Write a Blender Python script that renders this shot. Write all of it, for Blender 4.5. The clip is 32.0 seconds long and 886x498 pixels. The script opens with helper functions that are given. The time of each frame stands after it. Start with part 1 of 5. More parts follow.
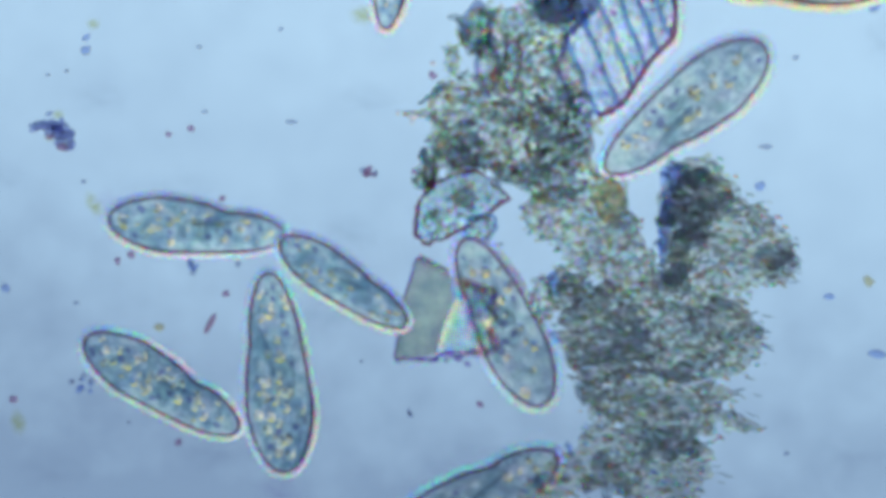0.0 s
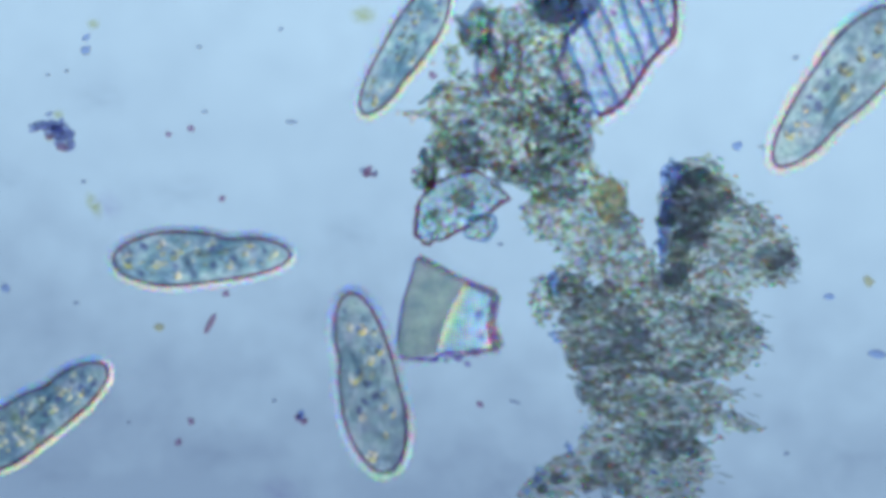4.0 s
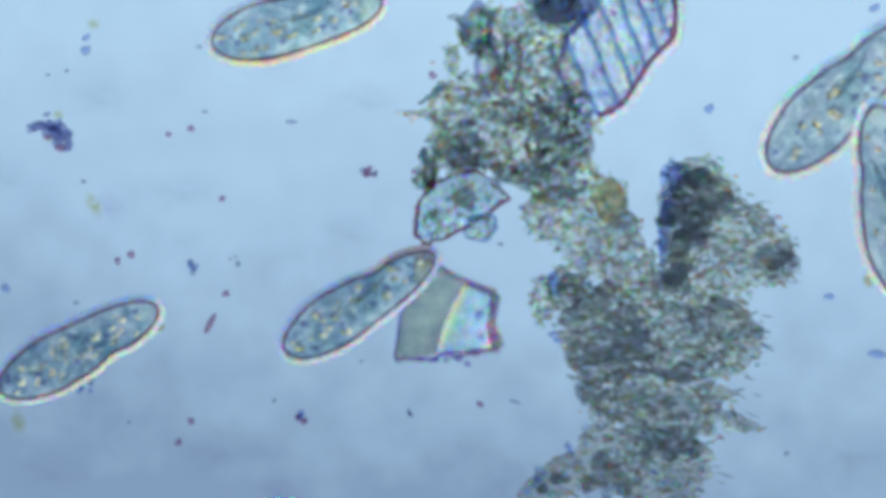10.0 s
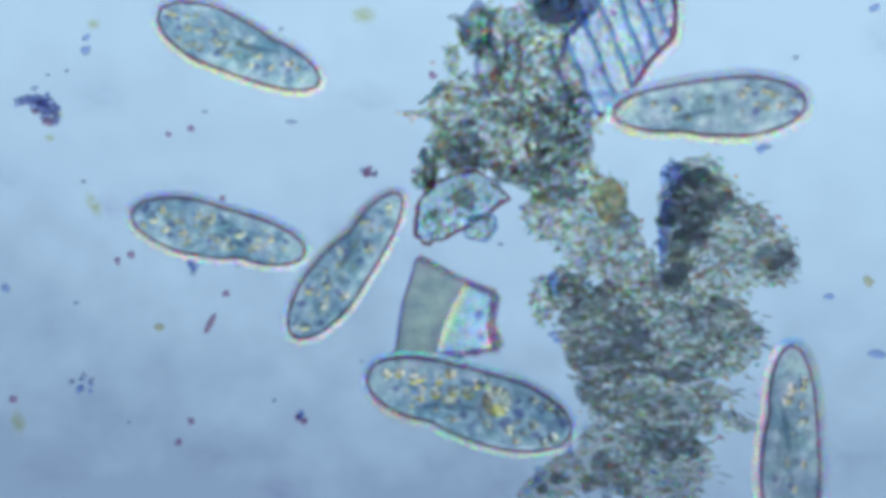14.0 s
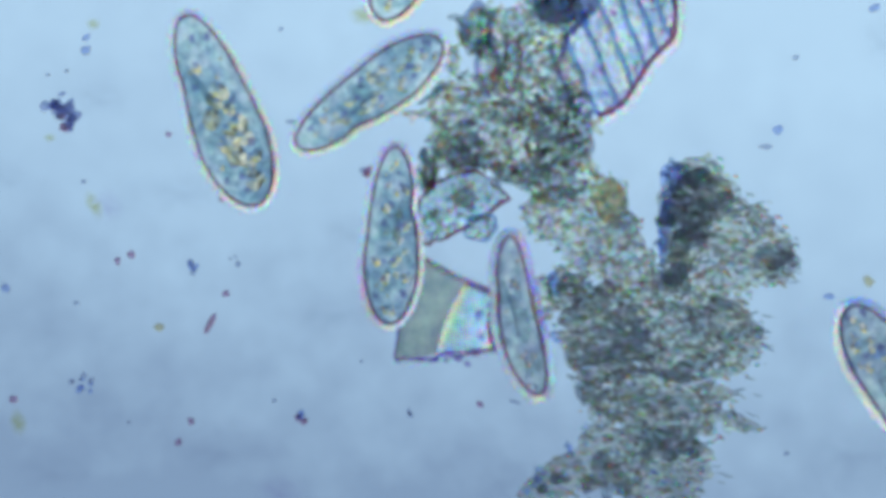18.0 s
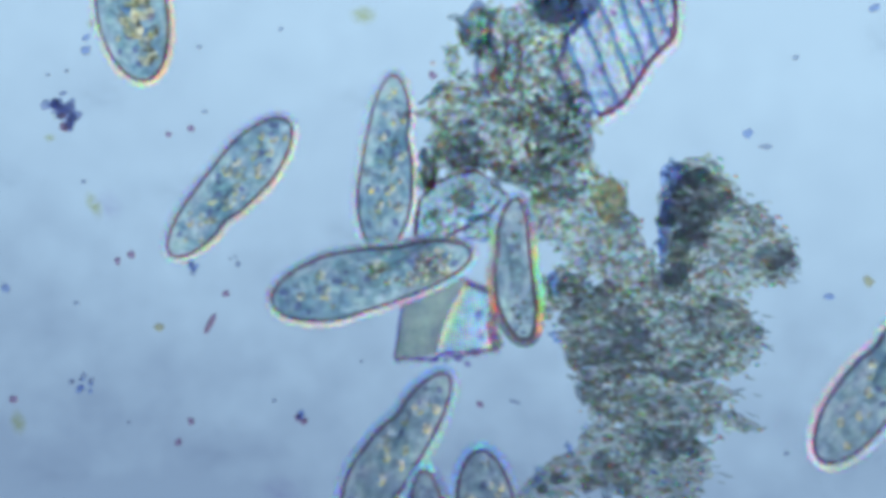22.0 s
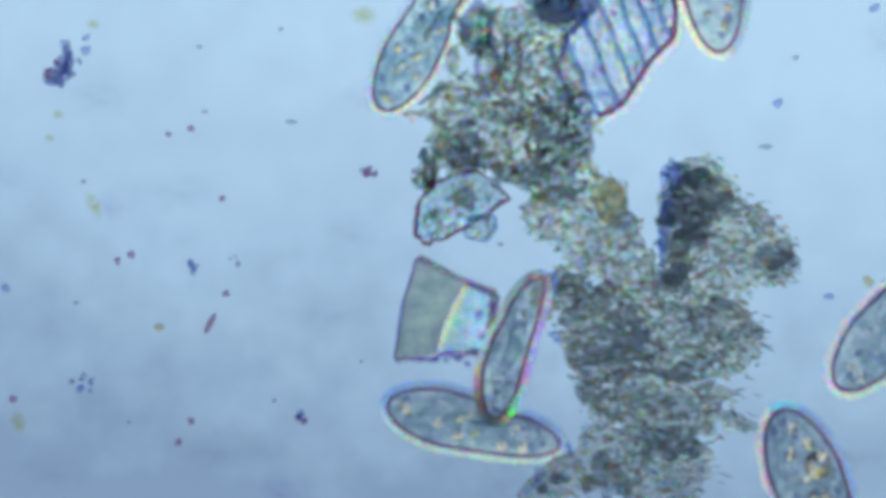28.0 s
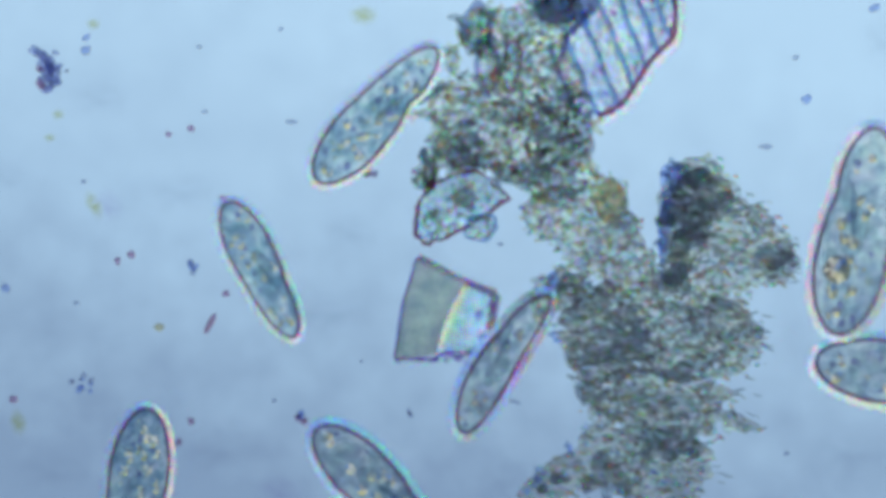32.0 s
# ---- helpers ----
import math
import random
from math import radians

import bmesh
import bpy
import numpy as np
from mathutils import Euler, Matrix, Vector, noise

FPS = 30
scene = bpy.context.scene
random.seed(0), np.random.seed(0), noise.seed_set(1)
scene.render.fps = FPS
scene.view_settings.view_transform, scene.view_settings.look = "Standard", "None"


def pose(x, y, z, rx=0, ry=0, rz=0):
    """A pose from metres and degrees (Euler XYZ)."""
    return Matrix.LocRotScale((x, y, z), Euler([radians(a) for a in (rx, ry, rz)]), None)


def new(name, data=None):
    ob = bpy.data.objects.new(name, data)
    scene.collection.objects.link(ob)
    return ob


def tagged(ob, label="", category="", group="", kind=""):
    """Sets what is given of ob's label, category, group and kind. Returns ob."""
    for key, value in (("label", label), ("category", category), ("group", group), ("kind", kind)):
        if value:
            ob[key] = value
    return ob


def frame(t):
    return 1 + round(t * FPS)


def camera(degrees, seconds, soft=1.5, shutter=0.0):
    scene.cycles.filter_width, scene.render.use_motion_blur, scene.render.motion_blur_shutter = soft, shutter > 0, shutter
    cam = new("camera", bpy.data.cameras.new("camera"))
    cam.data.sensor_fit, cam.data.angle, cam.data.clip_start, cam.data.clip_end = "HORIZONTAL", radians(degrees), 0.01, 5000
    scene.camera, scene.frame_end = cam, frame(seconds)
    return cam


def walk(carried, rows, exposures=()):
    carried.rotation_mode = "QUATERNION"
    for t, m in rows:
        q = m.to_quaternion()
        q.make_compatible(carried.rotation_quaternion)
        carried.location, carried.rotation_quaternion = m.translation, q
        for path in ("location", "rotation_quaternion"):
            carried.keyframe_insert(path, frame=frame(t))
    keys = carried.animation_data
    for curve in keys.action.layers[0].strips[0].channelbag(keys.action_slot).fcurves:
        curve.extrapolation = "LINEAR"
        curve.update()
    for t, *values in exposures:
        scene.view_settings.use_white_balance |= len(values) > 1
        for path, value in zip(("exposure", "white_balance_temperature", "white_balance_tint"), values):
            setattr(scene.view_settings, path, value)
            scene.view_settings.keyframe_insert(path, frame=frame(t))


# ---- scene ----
# A drop of pond water under a microscope, enlarged: 1 m here is about 0.8 mm on the slide.
# The bright field: a lamp shines up through the glass slide into the lens above.
HEIGHT = 0.784 / math.tan(radians(5))     # lens above the plane in focus
cam = camera(10, 32.0, soft=4.8)
walk(cam, [(0, pose(0, 0, HEIGHT)), (32, pose(0, 0, HEIGHT))])


def at(px, py, z=0.0):
    """A place on the slide: px to the right and py towards the viewer's foot, in thousandths, from the field's upper left corner."""
    k = (HEIGHT - z) / HEIGHT / 1000
    return Vector(((px - 784) * k, (441 - py) * k, z))


# ---- light ----
world = bpy.data.worlds.new("dim_room")
scene.world = world
world.use_nodes = True
world.node_tree.nodes["Background"].inputs["Color"].default_value = (0.92, 0.97, 0.94, 1)
world.node_tree.nodes["Background"].inputs["Strength"].default_value = 0.28


# ---- materials ----
def material(name):
    m = bpy.data.materials.new(name)
    m.use_nodes = True
    m.node_tree.nodes.clear()
    return m, m.node_tree.nodes, m.node_tree.links


def rgb(c):
    return (*c, 1)


def ramp(nodes, stops, mode="LINEAR"):
    r = nodes.new("ShaderNodeValToRGB")
    r.color_ramp.interpolation = mode
    while len(r.color_ramp.elements) < len(stops):
        r.color_ramp.elements.new(0.5)
    for e, (p, c) in zip(r.color_ramp.elements, stops):
        e.position, e.color = p, rgb(c)
    return r


def clear_matter(name, thin, thick, ior, grain=120, bump=0.15, see=0.0, rough=0.0, detail=3, low=0.35, high=0.68, spread=None, split=0.0, flecks=0.0, along=None, glass=False, patch=0.5):
    """Clear living or dead matter: it bends the light that comes from below, and tints it in grains and patches.
    see: the share that passes straight. spread: stops by which separate pieces differ. split: by how much it bends blue more than red.
    flecks: how far the grains differ in hue. along: the turn of its fibres. glass: it mirrors inside, too. patch: the share of the wide patches in its tone."""
    m, n, l = material(name)
    out = n.new("ShaderNodeOutputMaterial")
    co = n.new("ShaderNodeTexCoord")
    fine = n.new("ShaderNodeTexNoise")
    fine.inputs["Scale"].default_value, fine.inputs["Detail"].default_value = grain, detail
    where = co.outputs["Object"]
    if along is not None:
        lay = n.new("ShaderNodeMapping")
        lay.inputs["Rotation"].default_value, lay.inputs["Scale"].default_value = (0, 0, radians(-along)), (0.62, 1.25, 1)
        l.new(where, lay.inputs["Vector"])
        where = lay.outputs["Vector"]
    l.new(where, fine.inputs["Vector"])
    wide = n.new("ShaderNodeTexNoise")
    wide.inputs["Scale"].default_value, wide.inputs["Detail"].default_value = grain / 5, 2
    l.new(where, wide.inputs["Vector"])
    add = n.new("ShaderNodeMath")
    add.operation = "MULTIPLY_ADD"
    l.new(wide.outputs["Fac"], add.inputs[0])
    add.inputs[1].default_value = patch
    half = n.new("ShaderNodeMath")
    half.operation = "MULTIPLY"
    half.inputs[1].default_value = 1 - patch
    l.new(fine.outputs["Fac"], half.inputs[0])
    l.new(half.outputs[0], add.inputs[2])
    tone = ramp(n, [(low, thick), (high, thin)])
    l.new(add.outputs[0], tone.inputs["Fac"])
    colour = tone.outputs["Color"]
    if flecks:
        motley = n.new("ShaderNodeTexNoise")
        motley.inputs["Scale"].default_value, motley.inputs["Detail"].default_value = grain * 0.7, 2
        l.new(where, motley.inputs["Vector"])
        shift = n.new("ShaderNodeVectorMath")
        shift.operation = "MULTIPLY_ADD"
        shift.inputs[1].default_value, shift.inputs[2].default_value = (2 * flecks,) * 3, (1 - flecks,) * 3
        l.new(motley.outputs["Color"], shift.inputs[0])
        dye = n.new("ShaderNodeVectorMath")
        dye.operation = "MULTIPLY"
        l.new(colour, dye.inputs[0])
        l.new(shift.outputs["Vector"], dye.inputs[1])
        colour = dye.outputs["Vector"]
    if spread:
        geo = n.new("ShaderNodeNewGeometry")
        pick = ramp(n, spread)
        l.new(geo.outputs["Random Per Island"], pick.inputs["Fac"])
        mul = n.new("ShaderNodeMix")
        mul.data_type, mul.blend_type = "RGBA", "MULTIPLY"
        mul.inputs["Factor"].default_value = 1
        l.new(colour, mul.inputs["A"])
        l.new(pick.outputs["Color"], mul.inputs["B"])
        colour = mul.outputs["Result"]
    facing = None
    if bump:
        b = n.new("ShaderNodeBump")
        b.inputs["Strength"].default_value, b.inputs["Distance"].default_value = bump, 0.01
        l.new(fine.outputs["Fac"], b.inputs["Height"])
        facing = b.outputs["Normal"]

    def bent(index, share):
        ref = n.new("ShaderNodeBsdfGlass" if glass else "ShaderNodeBsdfRefraction")
        ref.inputs["IOR"].default_value, ref.inputs["Roughness"].default_value = index, rough
        if share:
            only = n.new("ShaderNodeMix")
            only.data_type, only.blend_type = "RGBA", "MULTIPLY"
            only.inputs["Factor"].default_value, only.inputs["B"].default_value = 1, rgb(share)
            l.new(colour, only.inputs["A"])
            l.new(only.outputs["Result"], ref.inputs["Color"])
        else:
            l.new(colour, ref.inputs["Color"])
        if facing:
            l.new(facing, ref.inputs["Normal"])
        return ref.outputs["BSDF"]
    if split:
        last = None
        for index, share in ((ior - split, (1, 0, 0)), (ior, (0, 1, 0)), (ior + split, (0, 0, 1))):
            one = bent(index, share)
            if last:
                both = n.new("ShaderNodeAddShader")
                l.new(last, both.inputs[0])
                l.new(one, both.inputs[1])
                one = both.outputs["Shader"]
            last = one
    else:
        last = bent(ior, None)
    if see:
        tr = n.new("ShaderNodeBsdfTransparent")
        l.new(colour, tr.inputs["Color"])
        mix = n.new("ShaderNodeMixShader")
        mix.inputs["Fac"].default_value = see
        l.new(last, mix.inputs[1])
        l.new(tr.outputs["BSDF"], mix.inputs[2])
        last = mix.outputs["Shader"]
    l.new(last, out.inputs["Surface"])
    return m


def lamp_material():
    """The lamp's round field, blue-white and weaker towards one side. Round it, out of view, lies an added bright rim,
    warm above and violet below and on one side, white outermost: it colours and brightens what clear matter bends in."""
    m, n, l = material("lamp_glow")
    out = n.new("ShaderNodeOutputMaterial")
    co = n.new("ShaderNodeTexCoord")
    sep = n.new("ShaderNodeSeparateXYZ")
    l.new(co.outputs["Object"], sep.inputs["Vector"])

    def sums(op, a, b, c=None):
        k = n.new("ShaderNodeMath")
        k.operation = op
        for i, v in enumerate((a, b, c)):
            if v is None:
                continue
            if isinstance(v, (int, float)):
                k.inputs[i].default_value = v
            else:
                l.new(v, k.inputs[i])
        return k.outputs[0]
    x, y = sep.outputs["X"], sep.outputs["Y"]
    cloud = n.new("ShaderNodeTexNoise")
    cloud.inputs["Scale"].default_value, cloud.inputs["Detail"].default_value = 2.2, 3
    l.new(co.outputs["Object"], cloud.inputs["Vector"])
    tilt = sums("MULTIPLY_ADD", x, 0.19, y)
    wisp = n.new("ShaderNodeTexNoise")
    wisp.inputs["Scale"].default_value, wisp.inputs["Detail"].default_value = 9, 5
    l.new(co.outputs["Object"], wisp.inputs["Vector"])
    wob = sums("MULTIPLY_ADD", wisp.outputs["Fac"], 0.55, sums("MULTIPLY_ADD", cloud.outputs["Fac"], 0.42, tilt))
    span = n.new("ShaderNodeMapRange")
    span.inputs["From Min"].default_value, span.inputs["From Max"].default_value = -0.17, 1.13
    l.new(wob, span.inputs["Value"])
    tone = ramp(n, [(0.0, (0.224, 0.340, 0.520)), (0.5, (0.376, 0.566, 0.780)), (1.0, (0.475, 0.705, 0.93))])
    l.new(span.outputs["Result"], tone.inputs["Fac"])
    # added rim out of view: yellow and blue for light bent at edges
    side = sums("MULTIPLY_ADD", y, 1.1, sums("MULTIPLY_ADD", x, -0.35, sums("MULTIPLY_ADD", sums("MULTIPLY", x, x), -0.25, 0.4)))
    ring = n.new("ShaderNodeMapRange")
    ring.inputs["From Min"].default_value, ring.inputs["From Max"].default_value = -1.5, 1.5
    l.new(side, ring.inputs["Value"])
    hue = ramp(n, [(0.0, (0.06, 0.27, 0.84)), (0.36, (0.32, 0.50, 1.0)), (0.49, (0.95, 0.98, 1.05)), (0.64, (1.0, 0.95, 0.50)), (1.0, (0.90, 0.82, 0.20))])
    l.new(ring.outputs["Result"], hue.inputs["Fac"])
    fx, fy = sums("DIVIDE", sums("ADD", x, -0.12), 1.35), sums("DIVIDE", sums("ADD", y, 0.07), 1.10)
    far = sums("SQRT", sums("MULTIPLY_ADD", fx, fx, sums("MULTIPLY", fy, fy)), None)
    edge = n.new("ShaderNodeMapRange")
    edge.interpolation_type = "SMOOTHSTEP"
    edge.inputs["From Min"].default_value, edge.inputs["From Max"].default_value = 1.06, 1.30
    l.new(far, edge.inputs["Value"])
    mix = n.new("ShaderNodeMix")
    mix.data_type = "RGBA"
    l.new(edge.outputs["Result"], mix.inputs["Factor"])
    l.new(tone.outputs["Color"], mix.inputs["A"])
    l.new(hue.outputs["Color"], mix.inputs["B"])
    # added white zone beyond it, to brighten the grains in the cells
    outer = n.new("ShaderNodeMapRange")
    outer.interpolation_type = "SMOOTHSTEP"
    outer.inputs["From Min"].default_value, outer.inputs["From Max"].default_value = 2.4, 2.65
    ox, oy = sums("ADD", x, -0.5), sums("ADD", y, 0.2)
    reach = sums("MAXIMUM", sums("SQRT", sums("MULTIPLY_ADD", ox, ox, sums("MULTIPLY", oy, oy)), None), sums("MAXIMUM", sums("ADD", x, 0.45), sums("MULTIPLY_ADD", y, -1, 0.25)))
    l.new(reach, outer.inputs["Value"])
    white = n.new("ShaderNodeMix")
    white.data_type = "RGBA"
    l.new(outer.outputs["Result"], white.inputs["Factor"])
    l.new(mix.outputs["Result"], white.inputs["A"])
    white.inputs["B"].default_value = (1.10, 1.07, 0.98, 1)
    em = n.new("ShaderNodeEmission")
    l.new(white.outputs["Result"], em.inputs["Color"])
    l.new(em.outputs["Emission"], out.inputs["Surface"])
    return m


def glass_material():
    m, n, l = material("slide_glass")
    out = n.new("ShaderNodeOutputMaterial")
    tr = n.new("ShaderNodeBsdfTransparent")
    tr.inputs["Color"].default_value = (0.99, 0.995, 0.995, 1)
    gl = n.new("ShaderNodeBsdfGlossy")
    gl.inputs["Roughness"].default_value = 0.05
    mix = n.new("ShaderNodeMixShader")
    mix.inputs["Fac"].default_value = 0.01
    l.new(tr.outputs["BSDF"], mix.inputs[1])
    l.new(gl.outputs["BSDF"], mix.inputs[2])
    l.new(mix.outputs["Shader"], out.inputs["Surface"])
    return m


def smudge_material(name, colour, strength, full=0.36):
    """A thin film of dried dirt that fades out towards its uneven edge."""
    m, n, l = material(name)
    out = n.new("ShaderNodeOutputMaterial")
    co = n.new("ShaderNodeTexCoord")
    ball = n.new("ShaderNodeTexGradient")
    ball.gradient_type = "SPHERICAL"
    l.new(co.outputs["Object"], ball.inputs["Vector"])
    grain = n.new("ShaderNodeTexNoise")
    grain.inputs["Scale"].default_value = 2.5
    l.new(co.outputs["Object"], grain.inputs["Vector"])
    mul = n.new("ShaderNodeMath")
    mul.operation = "MULTIPLY"
    l.new(ball.outputs["Fac"], mul.inputs[0])
    l.new(grain.outputs["Fac"], mul.inputs[1])
    tone = ramp(n, [(0.0, (1, 1, 1)), (full, tuple(1 - strength * (1 - c) for c in colour))], "EASE")
    l.new(mul.outputs[0], tone.inputs["Fac"])
    tr = n.new("ShaderNodeBsdfTransparent")
    l.new(tone.outputs["Color"], tr.inputs["Color"])
    l.new(tr.outputs["BSDF"], out.inputs["Surface"])
    return m


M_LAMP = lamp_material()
M_GLASS = glass_material()
M_BODY = clear_matter("cell_cytoplasm", (0.955, 0.97, 0.925), (0.53, 0.635, 0.685), 1.06, grain=52, bump=0.6, see=0.55, low=0.42, high=0.58, flecks=0.1)
M_BODY_GREY = clear_matter("cell_cytoplasm_grey", (0.96, 0.955, 0.90), (0.60, 0.65, 0.68), 1.055, grain=48, bump=0.6, see=0.6, low=0.42, high=0.58, flecks=0.1)
# skin rings, tinted dark for the light that the cell's edge bends away
M_PELLICLE_SHADE = clear_matter("pellicle_edge_shade", (0.88, 0.71, 0.79), (0.75, 0.58, 0.69), 1.04, grain=60, bump=0.1, see=0.5)
M_PELLICLE_SHADE_HAZY = clear_matter("hazy_pellicle_edge_shade", (0.90, 0.76, 0.85), (0.77, 0.63, 0.75), 1.04, grain=60, bump=0.1, see=0.5)
M_NUCLEUS = clear_matter("cell_nucleus", (0.93, 0.95, 0.94), (0.80, 0.85, 0.87), 1.05, grain=160, bump=0.2, see=0.5)
M_GROOVE = clear_matter("cell_groove", (0.86, 0.90, 0.93), (0.70, 0.76, 0.82), 1.10, grain=120, bump=0.1, see=0.4)
M_VACUOLE = clear_matter("food_vacuole", (1.0, 0.99, 0.96), (0.97, 0.95, 0.92), 1.43, grain=150, bump=0.0, see=0.15)
M_DARK_VACUOLE = clear_matter("dark_food_vacuole", (0.86, 0.84, 0.94), (0.66, 0.64, 0.82), 1.03, grain=150, bump=0.1, see=0.6)
M_WATER_VACUOLE = clear_matter("water_vacuole", (1.0, 1.0, 0.98), (0.97, 0.97, 0.95), 1.43, grain=60, bump=0.0, see=0.08)
M_CILIA = clear_matter("cilia", (1.0, 1.0, 1.0), (0.96, 0.97, 0.98), 1.09, grain=40, bump=0.0, see=0.15)
# clear prism matter, added to imitate the lens's colour fringe
M_FRINGE_PRISM = clear_matter("fringe_prism", (1.0, 1.0, 1.0), (0.96, 0.97, 0.98), 1.44, grain=40, bump=0.0, see=0.42, split=0.05)
M_GRAIN = clear_matter("cell_grain", (1.0, 0.99, 0.95), (0.96, 0.95, 0.92), 1.43, grain=200, bump=0.0, see=0.1)
TINTS = [(0.0, (0.76, 0.80, 0.86)), (0.18, (0.90, 0.91, 0.80)), (0.36, (1.0, 0.97, 0.86)), (0.52, (0.80, 0.84, 0.86)), (0.68, (0.90, 0.86, 0.72)), (0.84, (0.98, 0.89, 0.87)), (1.0, (0.88, 0.94, 0.90))]
BLUES = [(0.0, (0.62, 0.70, 0.88)), (0.5, (0.76, 0.82, 0.92)), (1.0, (0.88, 0.92, 0.95))]
DARKS = [(0.0, (0.68, 0.71, 0.77)), (0.5, (0.78, 0.79, 0.81)), (1.0, (0.90, 0.87, 0.80))]
M_CRUMB = clear_matter("detritus_crumb", (1, 1, 0.98), (0.91, 0.92, 0.92), 1.055, grain=120, bump=0.12, see=0.72, spread=TINTS)
M_FIBRE = clear_matter("detritus_fibre", (1, 1, 0.98), (0.86, 0.87, 0.88), 1.03, grain=90, bump=0.1, see=0.80, spread=TINTS)
# for the painted blue edge fringe, and for granules in the plant cells
M_CRUMB_BLUE = clear_matter("detritus_blue_crumb", (1, 1, 0.97), (0.86, 0.88, 0.9), 1.05, grain=170, bump=0.12, see=0.6, spread=BLUES)
M_CRUMB_DARK = clear_matter("detritus_dark_crumb", (1, 1, 0.97), (0.80, 0.83, 0.84), 1.05, grain=170, bump=0.12, see=0.7, spread=DARKS)
GLINTS = [(0.0, (1.0, 0.90, 0.70)), (0.2, (1.0, 0.84, 0.86)), (0.4, (0.72, 1.0, 0.92)), (0.6, (0.64, 0.84, 1.0)), (0.8, (0.96, 1.0, 0.74)), (1.0, (1.0, 1.0, 1.0))]
M_GLINT = clear_matter("detritus_glint", (1, 1, 1), (0.95, 0.95, 0.95), 1.33, grain=170, bump=0.0, see=0.4, spread=GLINTS, split=0.07)
M_GLINT_SOFT = clear_matter("detritus_sliver", (1, 1, 1), (0.97, 0.97, 0.97), 1.22, grain=170, bump=0.0, see=0.5, spread=GLINTS, split=0.06)
M_FELT = clear_matter("detritus_felt", (1.0, 0.985, 0.92), (0.62, 0.66, 0.705), 1.08, grain=70, bump=0.45, see=0.72, low=0.40, high=0.58, split=0.03, flecks=0.25)
M_FELT_THICK = clear_matter("detritus_thick_felt", (1.0, 0.965, 0.88), (0.66, 0.67, 0.685), 1.04, grain=90, bump=0.35, see=0.55, rough=0.05, low=0.36, high=0.62, flecks=0.22, along=-18, patch=0.5)
M_FELT_DARK = clear_matter("detritus_dense_felt", (0.97, 0.97, 0.95), (0.53, 0.575, 0.63), 1.03, grain=55, bump=0.4, see=0.6, low=0.40, high=0.58, flecks=0.15)
M_FELT_CORE = clear_matter("detritus_core_felt", (0.97, 0.96, 0.94), (0.55, 0.575, 0.63), 1.02, grain=60, bump=0.3, see=0.6, low=0.42, high=0.58, flecks=0.1, along=-18, patch=0.5)
# the lens's blue fringe at the detritus edge, painted as matter
M_FELT_FRINGE = clear_matter("blue_fringe_felt", (0.88, 0.91, 1.0), (0.57, 0.64, 0.92), 1.02, grain=50, bump=0.2, see=0.5, low=0.38, high=0.62, flecks=0.1)
M_SPECK = clear_matter("speck", (0.87, 0.87, 0.91), (0.66, 0.68, 0.77), 1.09, grain=120, bump=0.2, see=0.55)
M_CLUMP = clear_matter("clump_grain", (0.86, 0.87, 0.95), (0.60, 0.62, 0.78), 1.03, grain=90, bump=0.2, see=0.5, flecks=0.12)
M_SPECK_RED = clear_matter("red_speck", (0.88, 0.75, 0.82), (0.68, 0.52, 0.63), 1.09, grain=120, bump=0.2, see=0.55)
M_SPECK_BLUE = clear_matter("blue_speck", (0.82, 0.86, 0.97), (0.62, 0.68, 0.87), 1.09, grain=120, bump=0.2, see=0.55)
M_SPECK_GREEN = clear_matter("ochre_speck", (0.95, 0.90, 0.76), (0.84, 0.76, 0.58), 1.06, grain=60, bump=0.1, see=0.55)
M_DROP = clear_matter("droplet", (1.0, 0.97, 0.98), (0.92, 0.84, 0.88), 1.22, grain=60, bump=0.0, see=0.25)
M_CRYSTAL = clear_matter("crystal", (0.93, 1.0, 1.0), (0.86, 0.96, 0.98), 1.80, grain=9, bump=0.0, detail=2, see=0.05, split=0.065, glass=True)
# the grey shade of the crystal's one face, put into its tint
M_GREY_FACE = clear_matter("shaded_crystal_face", (0.90, 0.82, 0.66), (0.50, 0.485, 0.48), 1.12, grain=42, bump=0.0, detail=4, see=0.6, rough=0.5, low=0.38, high=0.60, flecks=0.08)
M_CRYSTAL_EDGE = clear_matter("crystal_edge", (0.87, 0.81, 0.93), (0.67, 0.62, 0.82), 1.05, grain=60, bump=0.2, see=0.6)
M_PANEL = clear_matter("plant_cell", (1.0, 0.985, 0.99), (0.74, 0.76, 0.84), 1.30, grain=70, bump=0.5, see=0.35, low=0.40, high=0.58, split=0.04, flecks=0.15)
M_WALL = clear_matter("plant_cell_wall", (0.66, 0.78, 0.90), (0.46, 0.60, 0.78), 1.06, grain=80, bump=0.2, see=0.55)
M_RIM = clear_matter("plant_rim", (0.74, 0.56, 0.62), (0.54, 0.38, 0.48), 1.1, grain=80, bump=0.15, see=0.45)
M_DARK = clear_matter("dark_spore", (0.62, 0.64, 0.76), (0.44, 0.47, 0.60), 1.05, grain=40, bump=0.3, see=0.5)
M_RING = clear_matter("plant_cell_rim", (0.78, 0.80, 0.88), (0.60, 0.63, 0.75), 1.04, grain=40, bump=0.3, see=0.55)
M_FLAKE = clear_matter("clear_flake", (0.98, 1.0, 0.98), (0.70, 0.78, 0.82), 1.13, grain=90, bump=0.9, see=0.35, split=0.03)
M_SMUDGE = smudge_material("grey_smudge", (0.55, 0.58, 0.66), 0.30, 0.75)
M_SMUDGE_OCHRE = smudge_material("ochre_smudge", (0.72, 0.68, 0.30), 0.75, 0.5)
